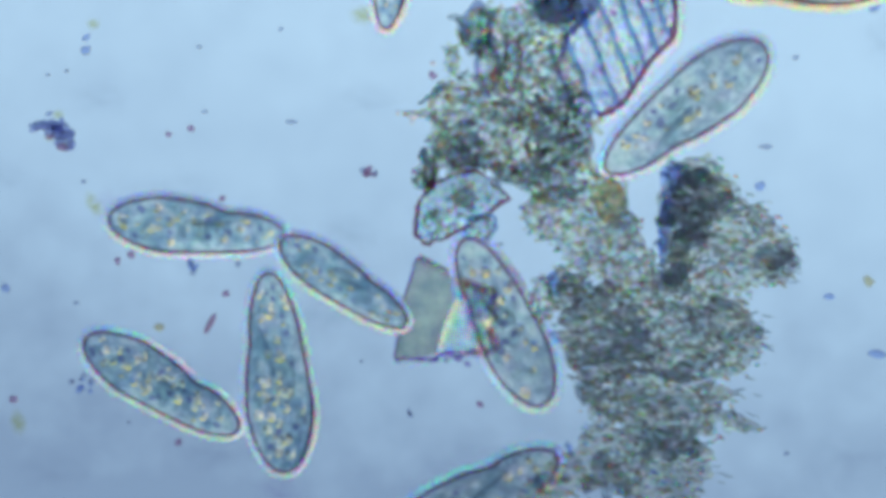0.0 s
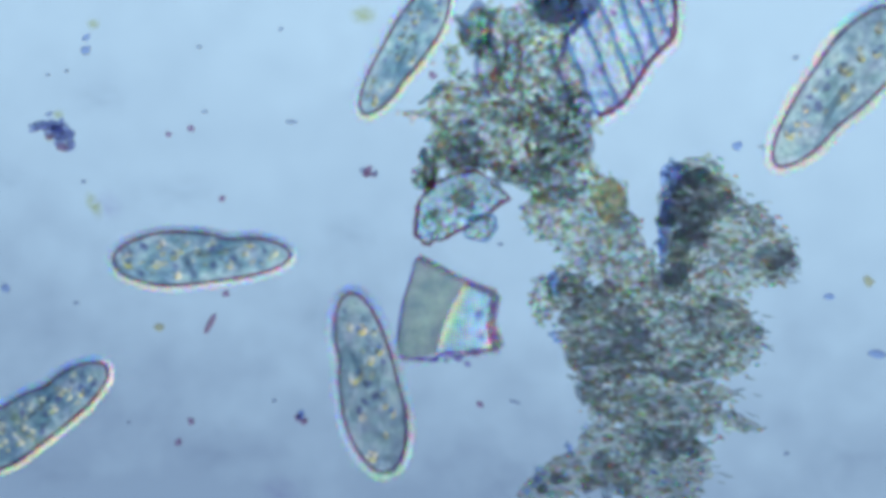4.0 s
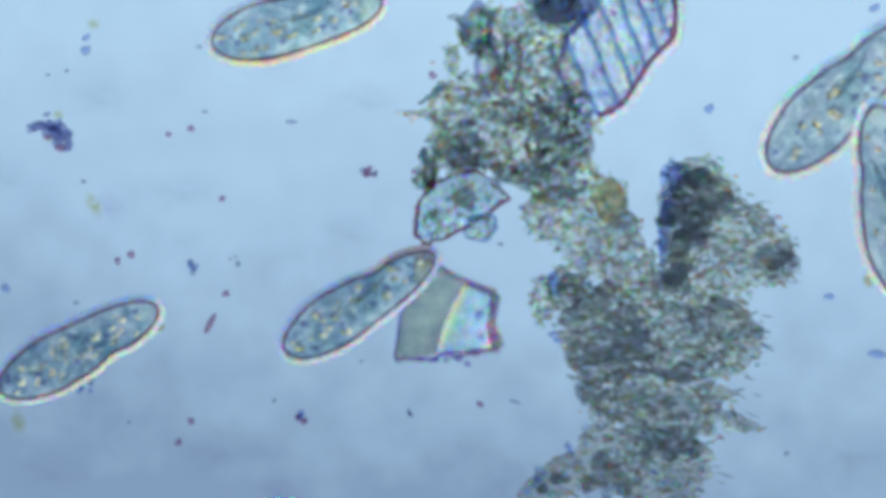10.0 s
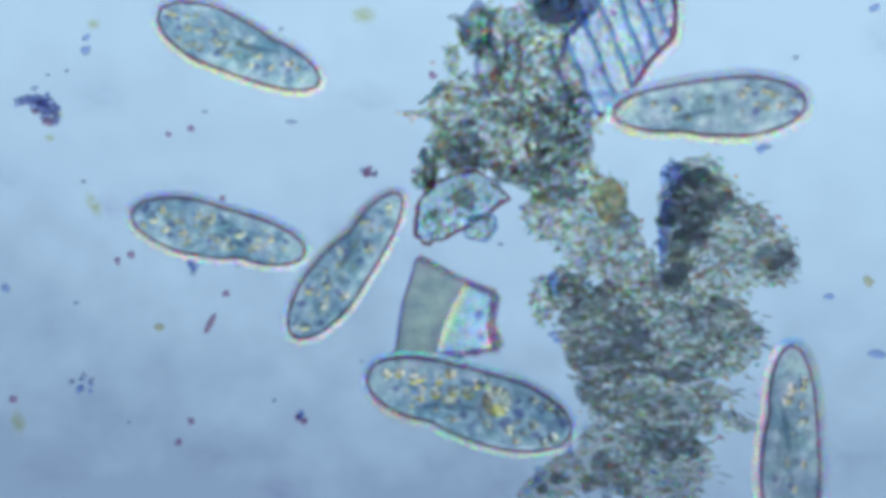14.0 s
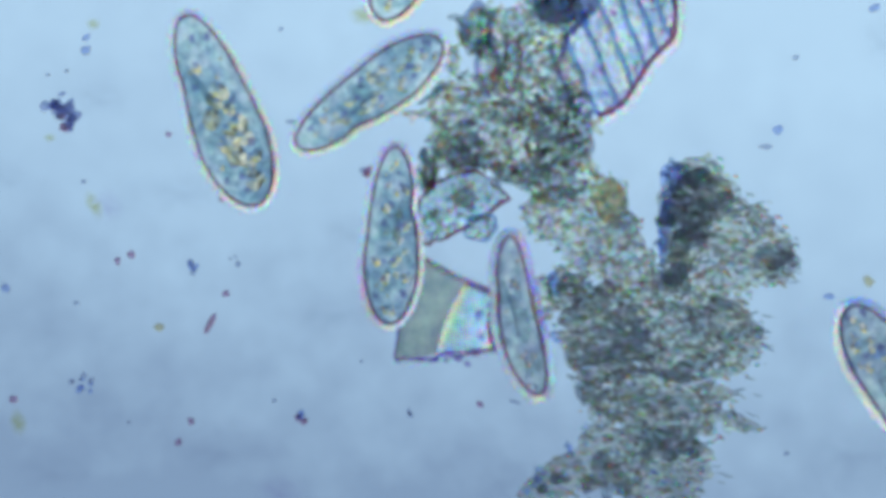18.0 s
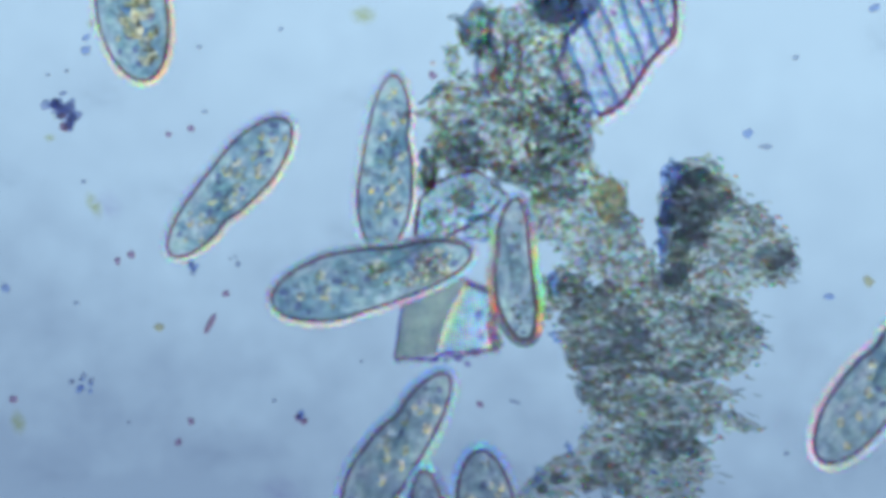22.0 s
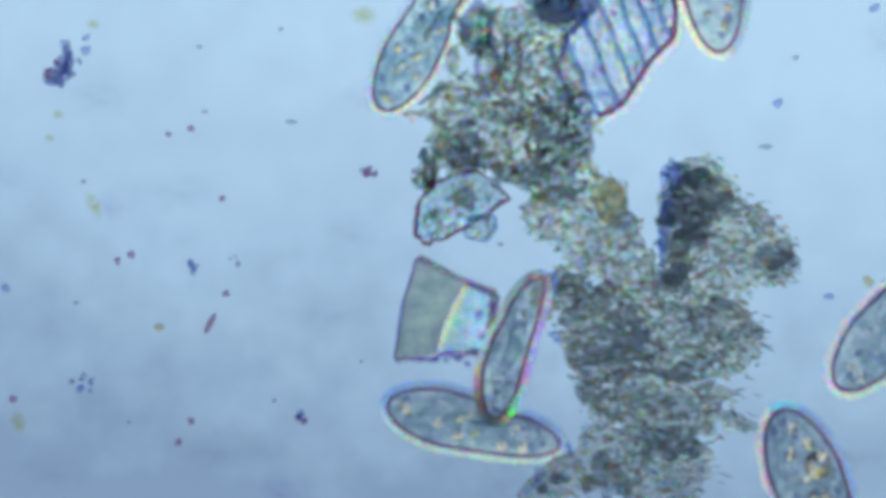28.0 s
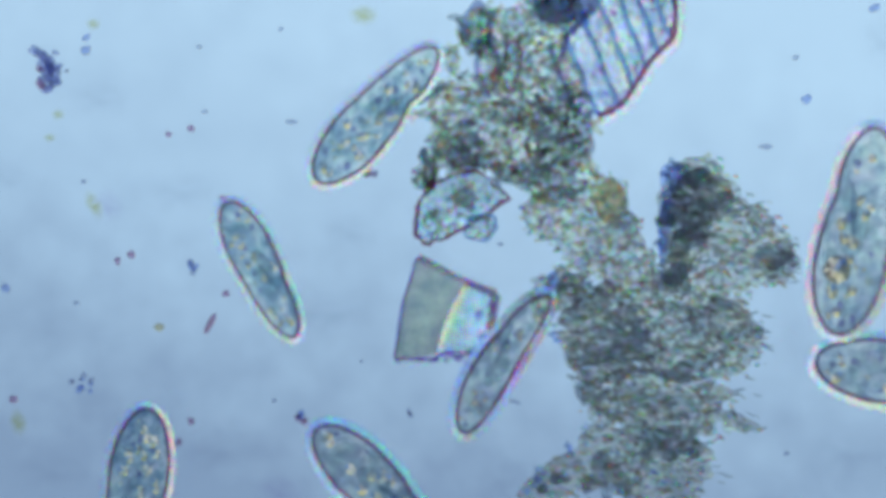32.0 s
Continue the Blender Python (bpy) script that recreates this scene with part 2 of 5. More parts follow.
M_SMUDGE_PURPLE = smudge_material("purple_smudge", (0.66, 0.58, 0.78), 0.5, 0.7)


# ---- mesh helpers ----
def mesh_from(name, bm, mat, smooth=True):
    me = bpy.data.meshes.new(name)
    bm.normal_update()
    bm.to_mesh(me)
    bm.free()
    me.materials.append(mat)
    if smooth:
        me.polygons.foreach_set("use_smooth", [True] * len(me.polygons))
    return me


def part(name, bm, mat, parent, label="", smooth=True):
    me = bm if isinstance(bm, bpy.types.Mesh) else mesh_from(name, bm, mat, smooth)
    ob = new(name, me)
    ob.parent = parent
    if label:
        tagged(ob, label)
    return ob


def ball(radius=1.0, sub=2, rough=0.0, rng=random, squash=(1, 1, 1)):
    bm = bmesh.new()
    bmesh.ops.create_icosphere(bm, subdivisions=sub, radius=radius)
    seed = Vector((rng.uniform(0, 90), rng.uniform(0, 90), rng.uniform(0, 90)))
    for v in bm.verts:
        if rough:
            v.co *= 1 + rough * noise.noise(v.co / radius * 1.3 + seed)
        v.co = Vector((v.co.x * squash[0], v.co.y * squash[1], v.co.z * squash[2]))
    return bm


def tube(points, radii, ring=8, flat=1.0):
    """A closed tube along points; flat squeezes its height."""
    bm = bmesh.new()
    rings = []
    for i, p in enumerate(points):
        p = Vector(p)
        a, b = Vector(points[max(i - 1, 0)]), Vector(points[min(i + 1, len(points) - 1)])
        d = (b - a).normalized()
        side = d.cross(Vector((0, 0, 1)))
        side = side.normalized() if side.length > 1e-6 else Vector((1, 0, 0))
        up = side.cross(d).normalized()
        rings.append([bm.verts.new(p + radii[i] * (math.cos(q) * side + flat * math.sin(q) * up))
                      for q in (2 * math.pi * k / ring for k in range(ring))])
    for r0, r1 in zip(rings, rings[1:]):
        for k in range(ring):
            bm.faces.new((r0[k], r0[(k + 1) % ring], r1[(k + 1) % ring], r1[k]))
    bm.faces.new(rings[0][::-1])
    bm.faces.new(rings[-1])
    bmesh.ops.recalc_face_normals(bm, faces=bm.faces)
    return bm


def slab(corners, low, high, bevel=0.0):
    """A flat piece with the given outline between two heights."""
    bm = bmesh.new()
    bottom = [bm.verts.new((x, y, low)) for x, y in corners]
    top = [bm.verts.new((x, y, high)) for x, y in corners]
    bm.faces.new(bottom[::-1])
    bm.faces.new(top)
    k = len(corners)
    for i in range(k):
        bm.faces.new((bottom[i], bottom[(i + 1) % k], top[(i + 1) % k], top[i]))
    bmesh.ops.recalc_face_normals(bm, faces=bm.faces)
    if bevel:
        bmesh.ops.bevel(bm, geom=bm.edges[:], offset=bevel, segments=2, affect="EDGES")
    return bm


def brim(points, wide, half, closed=True):
    """A clear brim along a line in the plane: thick at the line, thin outwards, to the line's right."""
    bm = bmesh.new()
    pts = [Vector(p) for p in points]
    n = len(pts)
    rings = []
    for i, p in enumerate(pts):
        a, b = (pts[i - 1], pts[(i + 1) % n]) if closed else (pts[max(i - 1, 0)], pts[min(i + 1, n - 1)])
        out = (b - a).cross(Vector((0, 0, 1))).normalized()
        rings.append([bm.verts.new(p + v) for v in (Vector((0, 0, half)), out * wide, Vector((0, 0, -half)))])
    for i in range(n if closed else n - 1):
        r0, r1 = rings[i], rings[(i + 1) % n]
        for k in range(3):
            bm.faces.new((r0[k], r0[(k + 1) % 3], r1[(k + 1) % 3], r1[k]))
    bmesh.ops.recalc_face_normals(bm, faces=bm.faces)
    for e in bm.edges:
        e.smooth = len(e.link_faces) == 2 and e.calc_face_angle(0) < 0.5
    for f in bm.faces:
        f.smooth = True
    return bm


# ---- setting ----
SLIDE = -0.29                               # top of the glass slide
BED = -0.11                                 # where the detritus spreads, over a sagging core that rests on the slide
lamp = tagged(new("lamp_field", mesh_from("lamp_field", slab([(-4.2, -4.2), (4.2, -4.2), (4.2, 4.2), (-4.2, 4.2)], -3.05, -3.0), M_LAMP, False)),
              "glowing blue-white lamp field with an added unseen yellow, blue and white rim", "lamp", kind="structure")
slide = tagged(new("glass_slide", mesh_from("glass_slide", slab([(-3, -1.6), (3, -1.6), (3, 1.6), (-3, 1.6)], SLIDE - 0.10, SLIDE, 0.01), M_GLASS, False)),
               "clear flat glass microscope slide", "glass slide", kind="structure")


# ---- smudges on the underside of the slide ----
def smudge(px, py, sx, sy, turn, mat, label):
    bm = bmesh.new()
    bmesh.ops.create_circle(bm, cap_ends=True, segments=28, radius=1)
    ob = new("dust_smudge", mesh_from("dust_smudge", bm, mat, False))
    p = at(px, py, SLIDE - 0.104)
    ob.matrix_world = Matrix.Translation(p) @ Matrix.Rotation(radians(turn), 4, "Z") @ Matrix.Diagonal((sx / 1000, sy / 1000, 1, 1))
    tagged(ob, label, "smudge", "smudges under the slide")


for px, py, sx, sy, turn in ((175, 175, 75, 50, 0), (645, 178, 85, 55, 0), (320, 340, 90, 60, 10), (620, 412, 75, 50, 0), (90, 835, 110, 60, 0),
                             (885, 848, 80, 70, 0), (18, 320, 60, 40, 0), (390, 800, 120, 60, 15), (1495, 800, 120, 70, 0), (1560, 70, 60, 70, 0), (590, 555, 110, 60, 20)):
    smudge(px, py, sx, sy, turn, M_SMUDGE, "faint grey out-of-focus smudge on the glass slide")
for px, py, sx, sy, turn in ((643, 27, 32, 24, 0), (166, 363, 17, 36, 25), (32, 748, 20, 32, 10), (165, 43, 16, 14, 0), (103, 203, 15, 12, 0), (88, 244, 14, 10, 0)):
    smudge(px, py, sx, sy, turn, M_SMUDGE_OCHRE, "blurred ochre-yellow fleck on the glass slide")
for px, py, sx, sy, turn in ((495, 872, 60, 45, 0), (190, 365, 40, 44, 0)):
    smudge(px, py, sx, sy, turn, M_SMUDGE_PURPLE, "blurred pale purple fleck on the glass slide")


# ---- specks and small grains ----
def crumb_cluster(px, py, radius, count, mat, label, name="debris_cluster", size=7, seed=1, stretch=1.0, turn=0, z=None):
    """A little heap of lumps lying on the slide."""
    rng = random.Random(seed)
    top = new(name)
    z = SLIDE + 0.012 if z is None else z
    top.matrix_world = Matrix.Translation(at(px, py, z)) @ Matrix.Rotation(radians(turn), 4, "Z")
    for k in range(count):
        r = size * rng.uniform(0.6, 1.25) / 1000
        b = part("grain", ball(r, 2, 0.5, rng, (rng.uniform(0.8, 1.4), 1, 0.8)), mat[k % len(mat)], top)
        a, d = rng.uniform(0, 6.28), radius * math.sqrt(rng.random()) / 1000
        b.location = (d * math.cos(a) * stretch, d * math.sin(a), rng.uniform(-0.006, 0.012))
        b.rotation_euler = (0, 0, rng.uniform(0, 6))
    return tagged(top, label, "debris")


def speck(px, py, size, mat, label, seed, long=1.2, turn=0):
    rng = random.Random(seed)
    ob = new("speck", mesh_from("speck", ball(size / 1000, 2, 0.45, rng, (long, 1, 0.8)), mat))
    ob.matrix_world = Matrix.Translation(at(px, py, SLIDE + size / 1000)) @ Matrix.Rotation(radians(turn), 4, "Z")
    return tagged(ob, label, "speck", "specks on the slide")


def drifting_clump():
    """A crooked lump of dark grains: an arm, a thick bent body and a hooked end."""
    rng = random.Random(12)
    top = new("drifting_debris")
    for k, (x, y, rx, ry) in enumerate((
            (-38, 9, 9, 8), (-29, 13, 8, 7), (-20, 15, 8, 7), (-12, 12, 9, 8), (-3, 14, 10, 8), (8, 15, 11, 8), (-8, 2, 10, 9), (4, 3, 11, 10),
            (16, 7, 11, 10), (22, -3, 10, 9), (12, -5, 9, 8), (-8, -7, 6, 5), (27, -12, 8, 9), (29, -21, 7, 7), (23, -27, 8, 6), (13, -26, 8, 7), (9, -17, 7, 8), (-10, 33, 6, 4))):
        g = part("grain", ball(1, 3, 0.9, rng, (rx / 950, ry / 950, 0.007)), M_SPECK_RED if k in (11, 15) else M_CLUMP, top)
        g.location = (x / 1000, y / 1000, rng.uniform(-0.010, 0.010))
        g.rotation_euler = (0, 0, rng.uniform(-0.6, 0.6))
    return tagged(top, "drifting crooked clump of blue-grey and violet grains", "debris")


for i, (px, py, size) in enumerate(((298, 238, 5), (393, 352, 5.5), (208, 462, 6), (232, 451, 6.5), (338, 228, 6), (400, 520, 6), (316, 783, 6.5), (338, 746, 6),
                                    (850, 716, 6), (24, 707, 7), (735, 303, 6), (757, 300, 7), (766, 134, 7))):
    speck(px, py, size, M_SPECK_RED, "tiny reddish-purple grain on the slide", 20 + i, 1.25, 40 * i)
for i, (px, py, size, long, turn) in enumerate(((362, 198, 4, 1.4, 0), (516, 216, 4.5, 2.4, 0), (353, 83, 3.5, 1.6, 0), (497, 52, 4, 1.2, 0), (118, 126, 4, 1.2, 0),
                                               (85, 133, 3.5, 1.2, 0), (135, 537, 4, 1.3, 0), (485, 710, 3.5, 1.2, 0), (911, 712, 3.5, 3.2, -15), (228, 748, 3, 1.2, 0),
                                               (1408, 102, 4, 1.8, 10), (1355, 260, 5, 2.6, 0), (1392, 803, 4, 1.4, 0), (148, 322, 4, 1.5, 0), (885, 433, 4, 1.6, 0), (640, 640, 3, 1.2, 0))):
    speck(px, py, size, M_SPECK, "tiny grey-blue speck on the slide", 50 + i, long, turn)
for i, (px, py, size, long, turn) in enumerate(((152, 90, 9, 1.1, 0), (153, 66, 6, 1.5, 20), (10, 511, 8, 1.1, 0), (1553, 627, 8, 2.0, -10), (1467, 525, 6, 1.7, 0), (1548, 14, 7, 1.6, 30))):
    speck(px, py, size, M_SPECK_BLUE, "small blue-violet grain on the slide", 80 + i, long, turn)
speck(1537, 498, 8, M_SPECK_GREEN, "small ochre fleck on the slide", 90, 1.6, -50)
speck(282, 580, 8, M_SPECK_GREEN, "small ochre fleck on the slide", 91, 1.2, 0)
crumb_cluster(347, 472, 14, 6, [M_SPECK_BLUE, M_SPECK], "small cluster of blue-grey grains on the slide", seed=3, size=6)
crumb_cluster(415, 463, 9, 4, [M_SPECK], "faint cluster of grey grains on the slide", seed=4, size=4)
crumb_cluster(143, 683, 20, 9, [M_SPECK_BLUE, M_SPECK], "loose cluster of pale blue grains on the slide", seed=5, size=5, stretch=1.2, turn=-35)
crumb_cluster(655, 302, 10, 7, [M_SPECK_RED, M_SPECK], "small star-shaped clump of reddish grains", seed=6, size=6, stretch=1.5, turn=-10)
crumb_cluster(532, 742, 11, 6, [M_SPECK_BLUE, M_SPECK_RED], "short violet sliver of debris on the slide", seed=7, size=6, stretch=1.9, turn=-35)
crumb_cluster(722, 733, 8, 4, [M_SPECK], "faint grey grains on the slide", seed=8, size=4)
drifter = drifting_clump()
wanderer = speck(1258, 138, 8, M_SPECK_BLUE, "small blue-violet grain adrift in the water", 95, 1.3, 20)


def droplet(px, py, size, seed):
    ob = new("droplet", mesh_from("droplet", ball(size / 1000, 3, 0.08, random.Random(seed)), M_DROP))
    ob.location = at(px, py, -0.10)
    tagged(ob, "tiny round clear droplet with a reddish outline beside the detritus", "droplet", "droplets at the detritus")


for i, (px, py, size) in enumerate(((754, 318, 6), (762, 246, 5), (733, 204, 8), (704, 200, 4), (766, 112, 5), (743, 311, 5), (729, 215, 4), (757, 334, 5))):
    droplet(px, py, size, 140 + i)


def diatom():
    """A slim boat-shaped rod with a furrow along it."""
    top = new("diatom")
    top.matrix_world = Matrix.Translation(at(372, 573, SLIDE + 0.008)) @ Matrix.Rotation(radians(62), 4, "Z")
    xs = [-0.021 + 0.042 * i / 10 for i in range(11)]
    part("shell", tube([(x, 0, 0) for x in xs], [max(0.0011, 0.0062 * math.sqrt(max(0, 1 - (x / 0.0215) ** 2))) for x in xs], 12), M_SPECK_RED, top)
    part("raphe", tube([(x * 0.7, 0, 0.0052) for x in xs], [0.0013] * 11, 6), M_VACUOLE, top, "pale furrow")
    tagged(top, "slim reddish boat-shaped diatom lying on the slide", "diatom")


diatom()


# ---- crystal ----
def crystal():
    """A broken angular crystal: a face with grey shade tinted in on one side, a bright one on the other, a chipped
    edge.
    """
    top = new("crystal")
    base = at(790, 555, SLIDE)
    top.location = base

    def q(px, py):
        p = at(px, py) - Vector((base.x, base.y, 0))
        return (p.x, p.y)
    rng = random.Random(4)
    bm = bmesh.new()
    tl, bl, tr, br = q(737, 458), q(696, 641), q(881, 524), q(887, 620)
    waist, dent, ridge, foot_ridge = q(713, 532), q(872, 572), q(816, 500), q(757, 640)

    def lerp(a, b, f):
        return Vector((a[0] + (b[0] - a[0]) * f, a[1] + (b[1] - a[1]) * f))

    def span(v):
        """The two flanks at v, from the top edge (0) to the foot (1), and the point between them where the grey face
        ends.
        """
        left = lerp(tl, waist, v / 0.42) if v < 0.42 else lerp(waist, bl, (v - 0.42) / 0.58)
        right = lerp(tr, dent, v / 0.5) if v < 0.5 else lerp(dent, br, (v - 0.5) / 0.5)
        turn = lerp(ridge, foot_ridge, v) + Vector((-0.007 * math.sin(math.pi * v), 0))
        return left, right, turn
    # a face tinted grey for shade steps down to a hollow bright floor, which rises again towards the chipped flank and
    # the foot
    def bend(d, w):
        return w * math.log1p(math.exp(min(d / w, 40)))
    rows, cols = 26, 60
    away = Vector((0.917, -0.399))
    tops, lows, grey_side = [], [], set()
    for j in range(rows + 1):
        v = j / rows
        left, right, turn = span(v)
        top_row, low_row = [], []
        for i in range(cols + 1):
            p = lerp(left, right, i / cols)
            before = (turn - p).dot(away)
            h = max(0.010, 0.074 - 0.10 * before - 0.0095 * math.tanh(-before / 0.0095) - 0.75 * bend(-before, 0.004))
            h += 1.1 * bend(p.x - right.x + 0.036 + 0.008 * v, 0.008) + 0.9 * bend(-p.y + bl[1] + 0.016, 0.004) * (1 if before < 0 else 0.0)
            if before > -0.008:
                grey_side.add((j, i))
            top_row.append(bm.verts.new((p.x, p.y, h)))
            low_row.append(bm.verts.new((p.x, p.y, 0.004)))
        tops.append(top_row)
        lows.append(low_row)
    for j in range(rows):
        for i in range(cols):
            face = bm.faces.new((tops[j][i], tops[j + 1][i], tops[j + 1][i + 1], tops[j][i + 1]))
            face.smooth, face.material_index = True, int((j, i) in grey_side)
            bm.faces.new((lows[j][i], lows[j][i + 1], lows[j + 1][i + 1], lows[j + 1][i]))
        bm.faces.new((tops[j][0], lows[j][0], lows[j + 1][0], tops[j + 1][0]))
        bm.faces.new((tops[j][cols], tops[j + 1][cols], lows[j + 1][cols], lows[j][cols]))
    for i in range(cols):
        bm.faces.new((tops[0][i], tops[0][i + 1], lows[0][i + 1], lows[0][i]))
        bm.faces.new((tops[rows][i], lows[rows][i], lows[rows][i + 1], tops[rows][i + 1]))
    bmesh.ops.recalc_face_normals(bm, faces=bm.faces)
    for e in bm.edges:
        e.smooth = len(e.link_faces) == 2 and e.calc_face_angle(0) < 0.6
    part("crystal_body", bm, M_CRYSTAL, top, smooth=False).data.materials.append(M_GREY_FACE)
    mb = foot_ridge

    def edge(a, b, w, steps, jag, name="edge"):
        a, b = Vector((*a, 0.03)), Vector((*b, 0.03))
        side = (b - a).cross(Vector((0, 0, 1))).normalized()
        pts = [a.lerp(b, i / steps) + side * rng.uniform(-jag, jag) for i in range(steps + 1)]
        return part(name, tube(pts, [w * rng.uniform(0.7, 1.2) for _ in pts], 8, 2.0), M_CRYSTAL_EDGE, top, "dark chipped edge")
    edge(tl, waist, 0.0038, 6, 0.0006)
    edge(waist, bl, 0.0038, 6, 0.0006)
    edge(tl, ridge, 0.0034, 8, 0.001)
    edge(ridge, tr, 0.0052, 8, 0.001)
    foot = edge(bl, mb, 0.003, 6, 0.002)
    base_edge = edge(mb, br, 0.0055, 10, 0.005)
    upper = edge(tr, dent, 0.0055, 6, 0.003)
    lower = edge(dent, br, 0.006, 5, 0.003)
    for px, py, r in ((812, 640, 7), (829, 650, 6), (770, 640, 5), (790, 643, 5), (851, 560, 9), (856, 600, 8), (875, 545, 8), (842, 628, 9), (880, 600, 7), (742, 642, 4)):
        chip = part("chip", ball(r / 1000, 2, 0.6, rng, (1, 1, 1.4)), M_CRYSTAL_EDGE, foot if px < 775 else base_edge if px < 845 else upper if py < 575 else lower)
        chip.location = (*q(px, py), 0.03)
    # added rims that imitate the lens's blue and yellow fringe
    for line in ((tr, ridge, tl), (bl, mb, br), (br, dent, tr)):
        part("fringe_rim", brim([(*p, 0.03) for p in line], 0.010, 0.0056, False), M_FRINGE_PRISM, top, "added thin clear rim that gives a colour fringe", False)
    tagged(top, "angular broken crystal, grey on one face, bright on the other", "crystal")


crystal()


# ---- plant fragment ----
def plant_fragment():
    """A scrap of plant tissue: a row of long clear cells between dark walls, bounded by a reddish rim."""
    top = new("plant_fragment")
    top.location = at(1000, 60, -0.06)
    d, n = Vector((0.37, -0.93)) / 1000, Vector((0.93, 0.37)) / 1000
    ends = [(-36, 146), (0, 158), (47, 153), (85, 128), (121, 102), (152, 88), (178, 72), (203, 16), (210, -60), (205, -120)]

    def end(u):
        for (a, b), (c, e) in zip(ends, ends[1:]):
            if a <= u <= c:
                return b + (e - b) * (u - a) / max(c - a, 1e-6)
        return -60
    rng = random.Random(8)
    walls = [-36, 0, 40, 78, 112, 143, 172, 198]
    panels = []
    for k, (a, b) in enumerate(zip(walls, walls[1:])):
        s = 8 - 18 * k
        bm, tops, lows = bmesh.new(), [], []
        for i in range(9):                  # each cell is a long low vault
            u = a + 2 + (b - a - 4) * i / 8
            line = [n * u + d * (s + (end(u) - 4 - s) * j / 10) for j in range(11)]
            rise = 0.013 * math.sin(math.pi * (0.06 + 0.88 * i / 8))
            tops.append([bm.verts.new((p.x, p.y, rise * (1 + 0.25 * noise.noise(Vector((p.x * 60, p.y * 60, k)))))) for p in line])
            lows.append([bm.verts.new((p.x, p.y, -0.010)) for p in line])
        for i in range(8):
            for j in range(10):
                bm.faces.new((tops[i][j], tops[i][j + 1], tops[i + 1][j + 1], tops[i + 1][j])).smooth = True
                bm.faces.new((lows[i][j], lows[i + 1][j], lows[i + 1][j + 1], lows[i][j + 1]))
        bmesh.ops.recalc_face_normals(bm, faces=bm.faces)
        panels.append(part("cell", bm, M_PANEL, top, smooth=False))
    for k, u in enumerate(walls):
        s, e = 6 - 18 * k, end(u)
        pts = [n * (u + 1.5 * math.sin(j * 1.7 + k)) + d * (s + (e - s) * j / 8) for j in range(9)]
        part("cell_wall", tube([(p.x, p.y, 0.004) for p in pts], [rng.uniform(0.0036, 0.0060) for _ in pts], 8, 1.6), M_WALL, top, "dark blue-grey cell wall")
    pts = [n * u + d * v for u, v in ends[1:9]]
    fine = []
    for k in range(len(pts) - 1):
        a, b, c, e = pts[max(k - 1, 0)], pts[k], pts[k + 1], pts[min(k + 2, len(pts) - 1)]
        for j in range(5):
            f = j / 5
            fine.append(0.5 * (2 * b + (c - a) * f + (2 * a - 5 * b + 4 * c - e) * f * f + (3 * b - a - 3 * c + e) * f ** 3))
    part("rim", tube([(p.x, p.y, 0.004) for p in fine], [rng.uniform(0.0040, 0.0062) for _ in fine], 8, 2.0), M_RIM, top, "reddish-brown outer rim")
    # added brim for the lens's yellow fringe outside the rim
    part("fringe_skin", brim([(p.x, p.y, 0.004) for p in fine], 0.018, 0.0095, False), M_FRINGE_PRISM, top, "added clear brim that gives the rim a yellow fringe", False)
    for k in range(70):
        u = rng.uniform(-30, 190)
        v = rng.uniform(-10 - 0.5 * u, end(u) - 8)
        p = n * u + d * v
        g = part("granule", PLANT_GRAINS[k % 3], None, panels[sum(u >= w for w in walls[1:-1])])
        r = rng.uniform(2.2, 4.6) / 1000
        g.location, g.scale, g.rotation_euler = (p.x, p.y, 0.014), (r * rng.uniform(1, 1.8), r, r), (0, 0, rng.uniform(0, 6))
    band = [n * u + d * v for u, v in ((-22, 40), (0, 6), (30, -8), (62, -22), (84, -52), (92, -100))]
    part("cross_wall", tube([(p.x, p.y, 0.012) for p in band], [0.004, 0.006, 0.007, 0.007, 0.006, 0.005], 8), M_DARK, top, "dark slanting cross wall")
    tagged(top, "scrap of clear striped plant tissue with reddish rim", "plant fragment")


PLANT_GRAINS = [mesh_from("plant_granule", ball(1, 1, 0.4, random.Random(60 + k)), m) for k, m in enumerate((M_GLINT, M_CRUMB_BLUE, M_SPECK_RED))]
plant_fragment()


# ---- other pieces in the detritus ----
def clear_flake():
    """An angular see-through flake with a dark outline."""
    top = new("clear_flake")
    top.location = at(810, 370, -0.075)
    outline = [(-72, -45), (-60, -62), (-20, -50), (35, -20), (92, 18), (58, 52), (30, 68), (-10, 60), (-45, 45), (-74, 5)]
    corners = [(x / 1000, y / 1000) for x, y in outline]
    part("flake_body", slab(corners, -0.02, 0.015, 0.008), M_FLAKE, top)
    seed = part("inclusion", ball(0.021, 3, 0.2, random.Random(12), (1.1, 0.9, 0.5)), M_CRUMB_DARK, top, "round dark inclusion")
    seed.location = (0.012, 0.020, 0.018)
    loop = [(*c, 0) for c in corners] + [(*corners[0], 0)]
    fine = []
    for a, b in zip(loop, loop[1:]):
        fine += [Vector(a).lerp(Vector(b), j / 4) + Vector((noise.noise(Vector(a) * 90 + Vector((j, 0, 0))), noise.noise(Vector(b) * 90 + Vector((0, j, 0))), 0)) * 0.007 for j in range(4)]
    fine.append(fine[0].copy())
    rng = random.Random(2)
    part("outline", tube(fine, [rng.uniform(0.0018, 0.0052) for _ in fine], 8, 1.5), M_RIM, top, "dark reddish edge")
    tagged(top, "angular see-through flake at the edge of the detritus", "flake")


